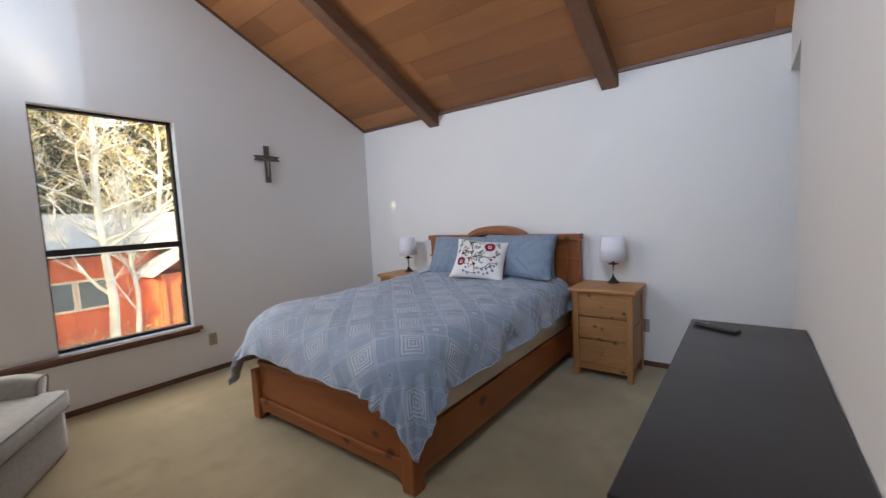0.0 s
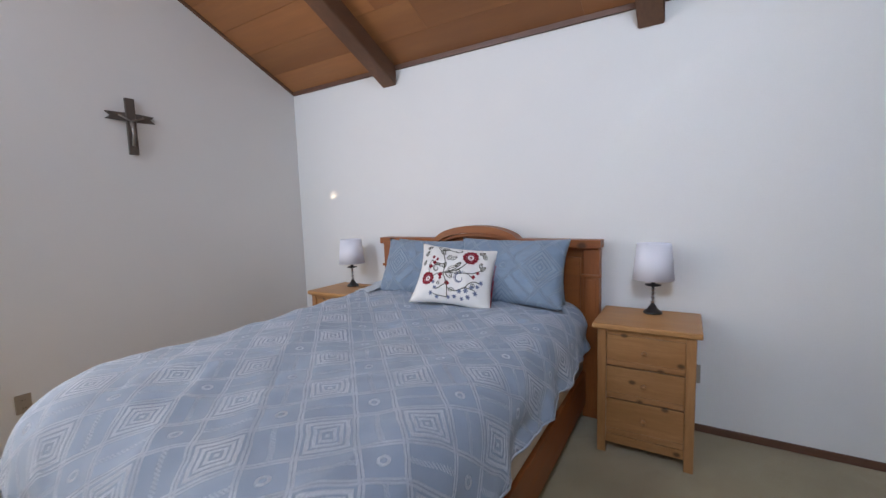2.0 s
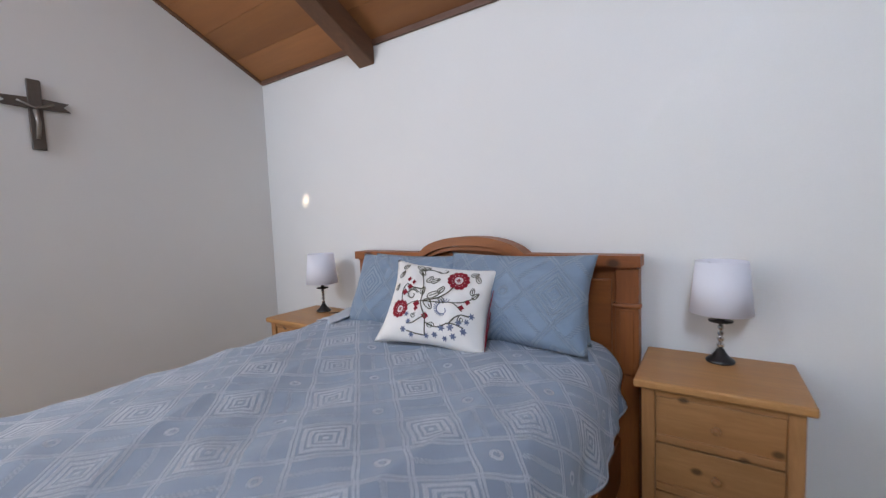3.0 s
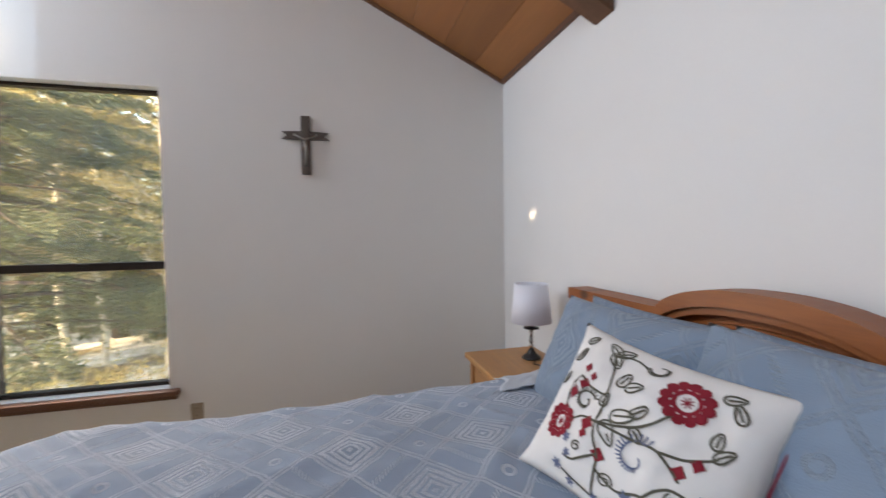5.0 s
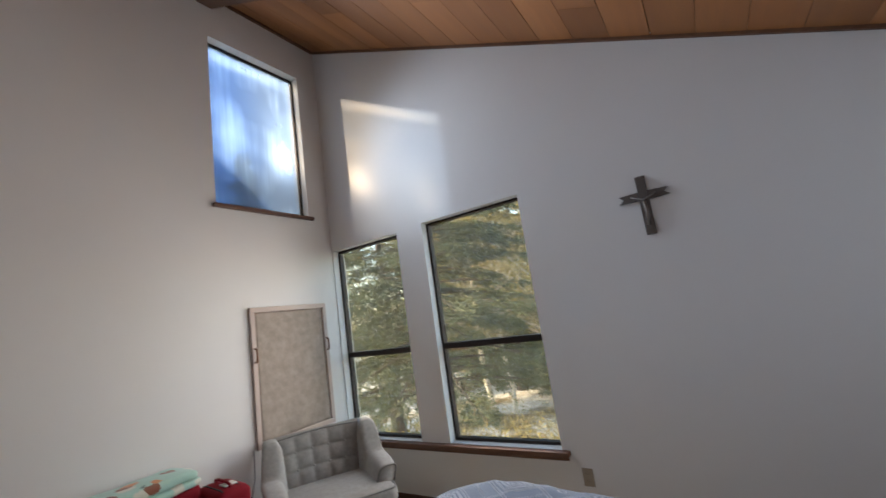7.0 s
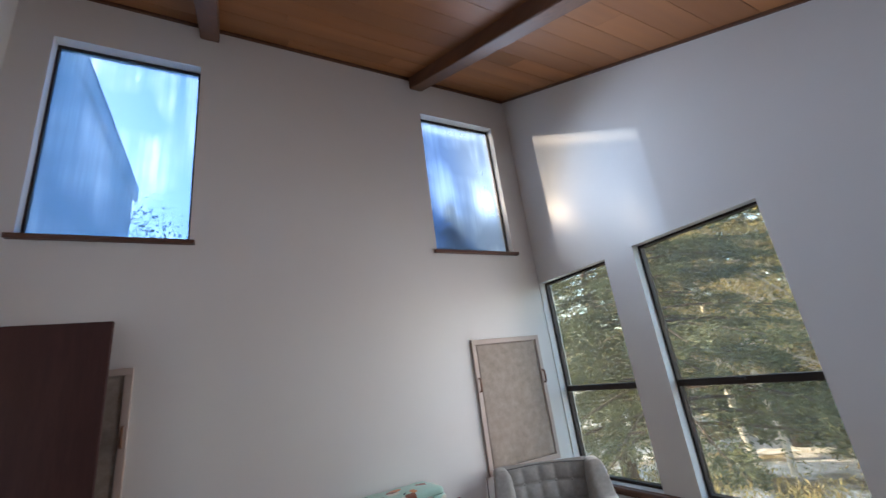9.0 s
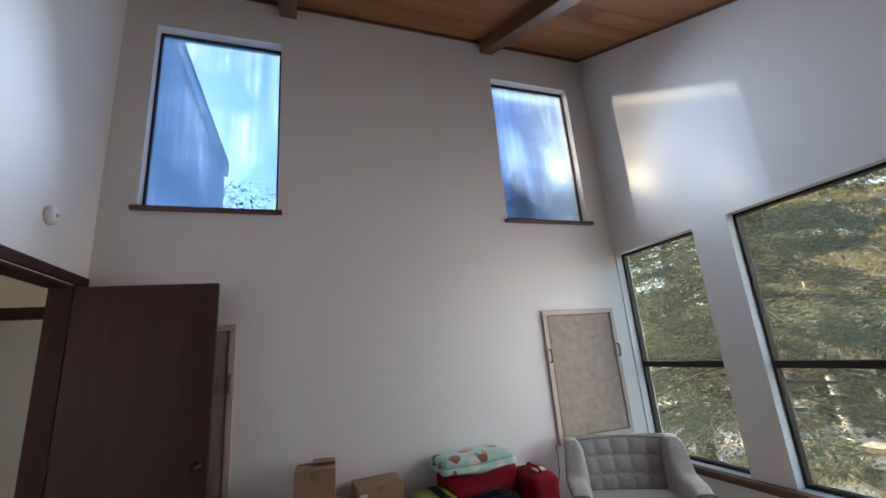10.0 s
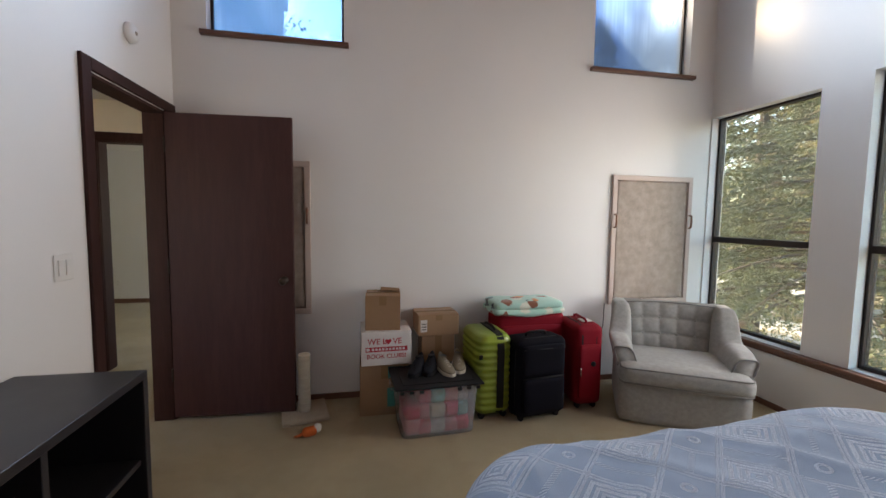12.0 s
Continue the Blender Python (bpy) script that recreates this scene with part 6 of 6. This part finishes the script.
spruce((-8.6, -2.4, GROUND), 11.5, 3.5, "large green spruce outside the windows", 105, whorls=21, low=0.25, boughs=9)
spruce((-11.8, -6.6, GROUND), 13.0, 3.2, "green spruce behind another spruce", 40, NEEDLE_FAR, low=0.30)
far = spruce((-26.0, -3.0, GROUND), 17.0, 3.6, "tall spruce at the edge of the yard", 80, NEEDLE_FAR, 30, 0.20)
for k, (x, y, s, r) in enumerate(((-34, 4, 1.1, 40), (-31, 11, 1.0, 100), (-38, 15, 1.2, 160), (-30, -9, 1.0, 220), (-36, -15, 1.15, 280), (-24, -16, 0.9, 340), (-44, 8, 1.3, 20), (-42, -4, 1.2, 75),
                                  (-46, 20, 1.3, 120), (-15, -20, 1.0, 200), (-4, -24, 1.0, 260), (-9.5, -17, 0.74, 310), (-40, -24, 1.2, 30), (-36, 24, 1.1, 66), (-2.6, -22, 0.95, 140), (-26.5, 5.2, 0.9, 50), (-28, 8.2, 1.0, 130), (-25.5, 10.4, 0.85, 210), (-30, 6.4, 1.1, 300), (-22, -6.5, 0.95, 15), (-25, -11, 1.05, 95), (-21, -1.5, 0.85, 260))):
    copy_thing(far, pose(x, y, GROUND, 0, 0, r) @ Matrix.Scale(s, 4))
aspen((-12.2, 3.35, GROUND), 10.5, 3, 0, "bare pale aspen outside the window")
aspen((-13.6, 4.25, GROUND), 7.0, 8, 0, "bare young aspen beside another")
aspen((-15.5, -1.2, GROUND), 8.0, 17, 4200, "aspen with golden autumn leaves")
aspen((-18.5, -9.0, GROUND), 8.5, 23, 4200, "aspen with golden autumn leaves")
gold = aspen((-17.5, -5.0, GROUND), 9.5, 11, 5200, "aspen with golden autumn leaves")
for x, y, s, r in ((-22, 0.2, 1.1, 50), (-15.5, -1.2, 0.75, 120), (-25.5, 6.4, 1.2, 200), (-24.5, 2.6, 1.25, 280), (-28.0, 10.0, 1.3, 20), (-20.5, -9.5, 1.1, 160), (-23.5, 8.4, 1.5, 310), (-29, 7.0, 1.6, 140), (-25, 11.5, 1.4, 75), (-31, 3.0, 1.6, 230), (-19, 12.5, 1.2, 10), (-14.5, -10.5, 0.9, 250), (-27.0, 4.4, 1.35, 90), (-16.5, -2.6, 1.15, 33), (-14.8, -6.8, 1.05, 190), (-19.0, -7.0, 1.3, 270), (-21.0, -3.6, 1.3, 145)):
    copy_thing(gold, pose(x, y, GROUND, 0, 0, r) @ Matrix.Scale(s, 4))

aspen((0.95, -8.4, GROUND), 8.75, 31, 1100, "leafy tree beyond the house's other wing", NEEDLE, 4, 0.5, 0.09)

# shrubs and dry grass by the yard
sh_c = np.concatenate([np.array((cx, cy, GROUND + 0.1)) + nrg.normal(0, 1, (1500, 3)) * np.array((1.0, 1.4, 0.35)) + np.array((0, 0, 0.35)) for cx, cy in ((-12.8, -4.9), (-13.6, -1.6), (-14.0, 0.8), (-12.0, -7.5), (-15.5, 3.0), (-16.0, 6.0))])
v, f = blades(sh_c, np.tile((0.0, 0.0, 1.0), (len(sh_c), 1)), 0.16, 0.022, 0.7)
me = bpy.data.meshes.new("dry_brush")
me.from_pydata(v.tolist(), [], f.tolist())
me.materials.append(GOLD)
tagged(new("dry_brush", me), "low golden brush along the yard", "brush", kind="stuff")

# neighbour's house
RUST = timber("rust_siding", (0.62, 0.135, 0.032), (0.42, 0.08, 0.02), 2, 0.8, 3.0)
SNOWROOF = plain("pale_roof", (0.36, 0.35, 0.35), 0.7, var=0.2, scale=1.2, fine=20)
DARKGLASS = plain("far_window_glass", (0.10, 0.12, 0.13), 0.08, var=0.2, rel=0)
TRIMPALE = plain("pale_trim", (0.55, 0.46, 0.34), 0.7, var=0.1)
house = thing("neighbour_house", (-20.0, 5.6, GROUND), label="rust-red wooden house with pale roofs across the yard", category="house")
part("wall", box(-4.0, -3.4, 0.0, 0.0, 4.6, 3.45), RUST, house)
for k in range(32):
    part("wall_batten", box(0.001, -3.35 + 0.25 * k, 0.02, 0.035, -3.31 + 0.25 * k, 3.44), RUST, house)
bm = bmesh.new()
prism(bm, [(0.75, 3.55), (-2.0, 5.0), (-4.75, 3.55), (-4.75, 3.72), (-2.0, 5.18), (0.75, 3.72)], -3.9, 5.1)
part("roof", bm, SNOWROOF, house)
part("porch_wall", box(0.0, 0.6, 0.0, 1.9, 2.9, 2.6), RUST, house)
bm = bmesh.new()
prism(bm, [(0.3, 2.55), (1.75, 3.45), (3.2, 2.55), (3.2, 2.68), (1.75, 3.60), (0.3, 2.68)], -0.3, 2.4, "yz")
part("porch_roof", bm, SNOWROOF, house)
for y0, y1, z0, z1 in ((-2.5, -1.6, 1.5, 2.5), (-1.4, -0.5, 1.5, 2.5), (3.3, 4.1, 1.4, 2.7)):
    w = part("window", box(0.036, y0, z0, 0.06, y1, z1), DARKGLASS, house)
    for a, b, c, d in ((y0 - 0.09, y0, z0 - 0.09, z1 + 0.09), (y1, y1 + 0.09, z0 - 0.09, z1 + 0.09), (y0, y1, z1, z1 + 0.09), (y0, y1, z0 - 0.09, z0)):
        part("window_frame", box(0.036, a, c, 0.075, b, d), TRIMPALE, w)
part("porch_door", box(1.9, 1.35, 0.1, 1.93, 2.25, 2.15), BLACK_WOOD, house)
for y in (0.75, 2.75):
    part("porch_post", box(1.95, y - 0.06, 0.0, 2.06, y + 0.06, 2.62), RUST, house)
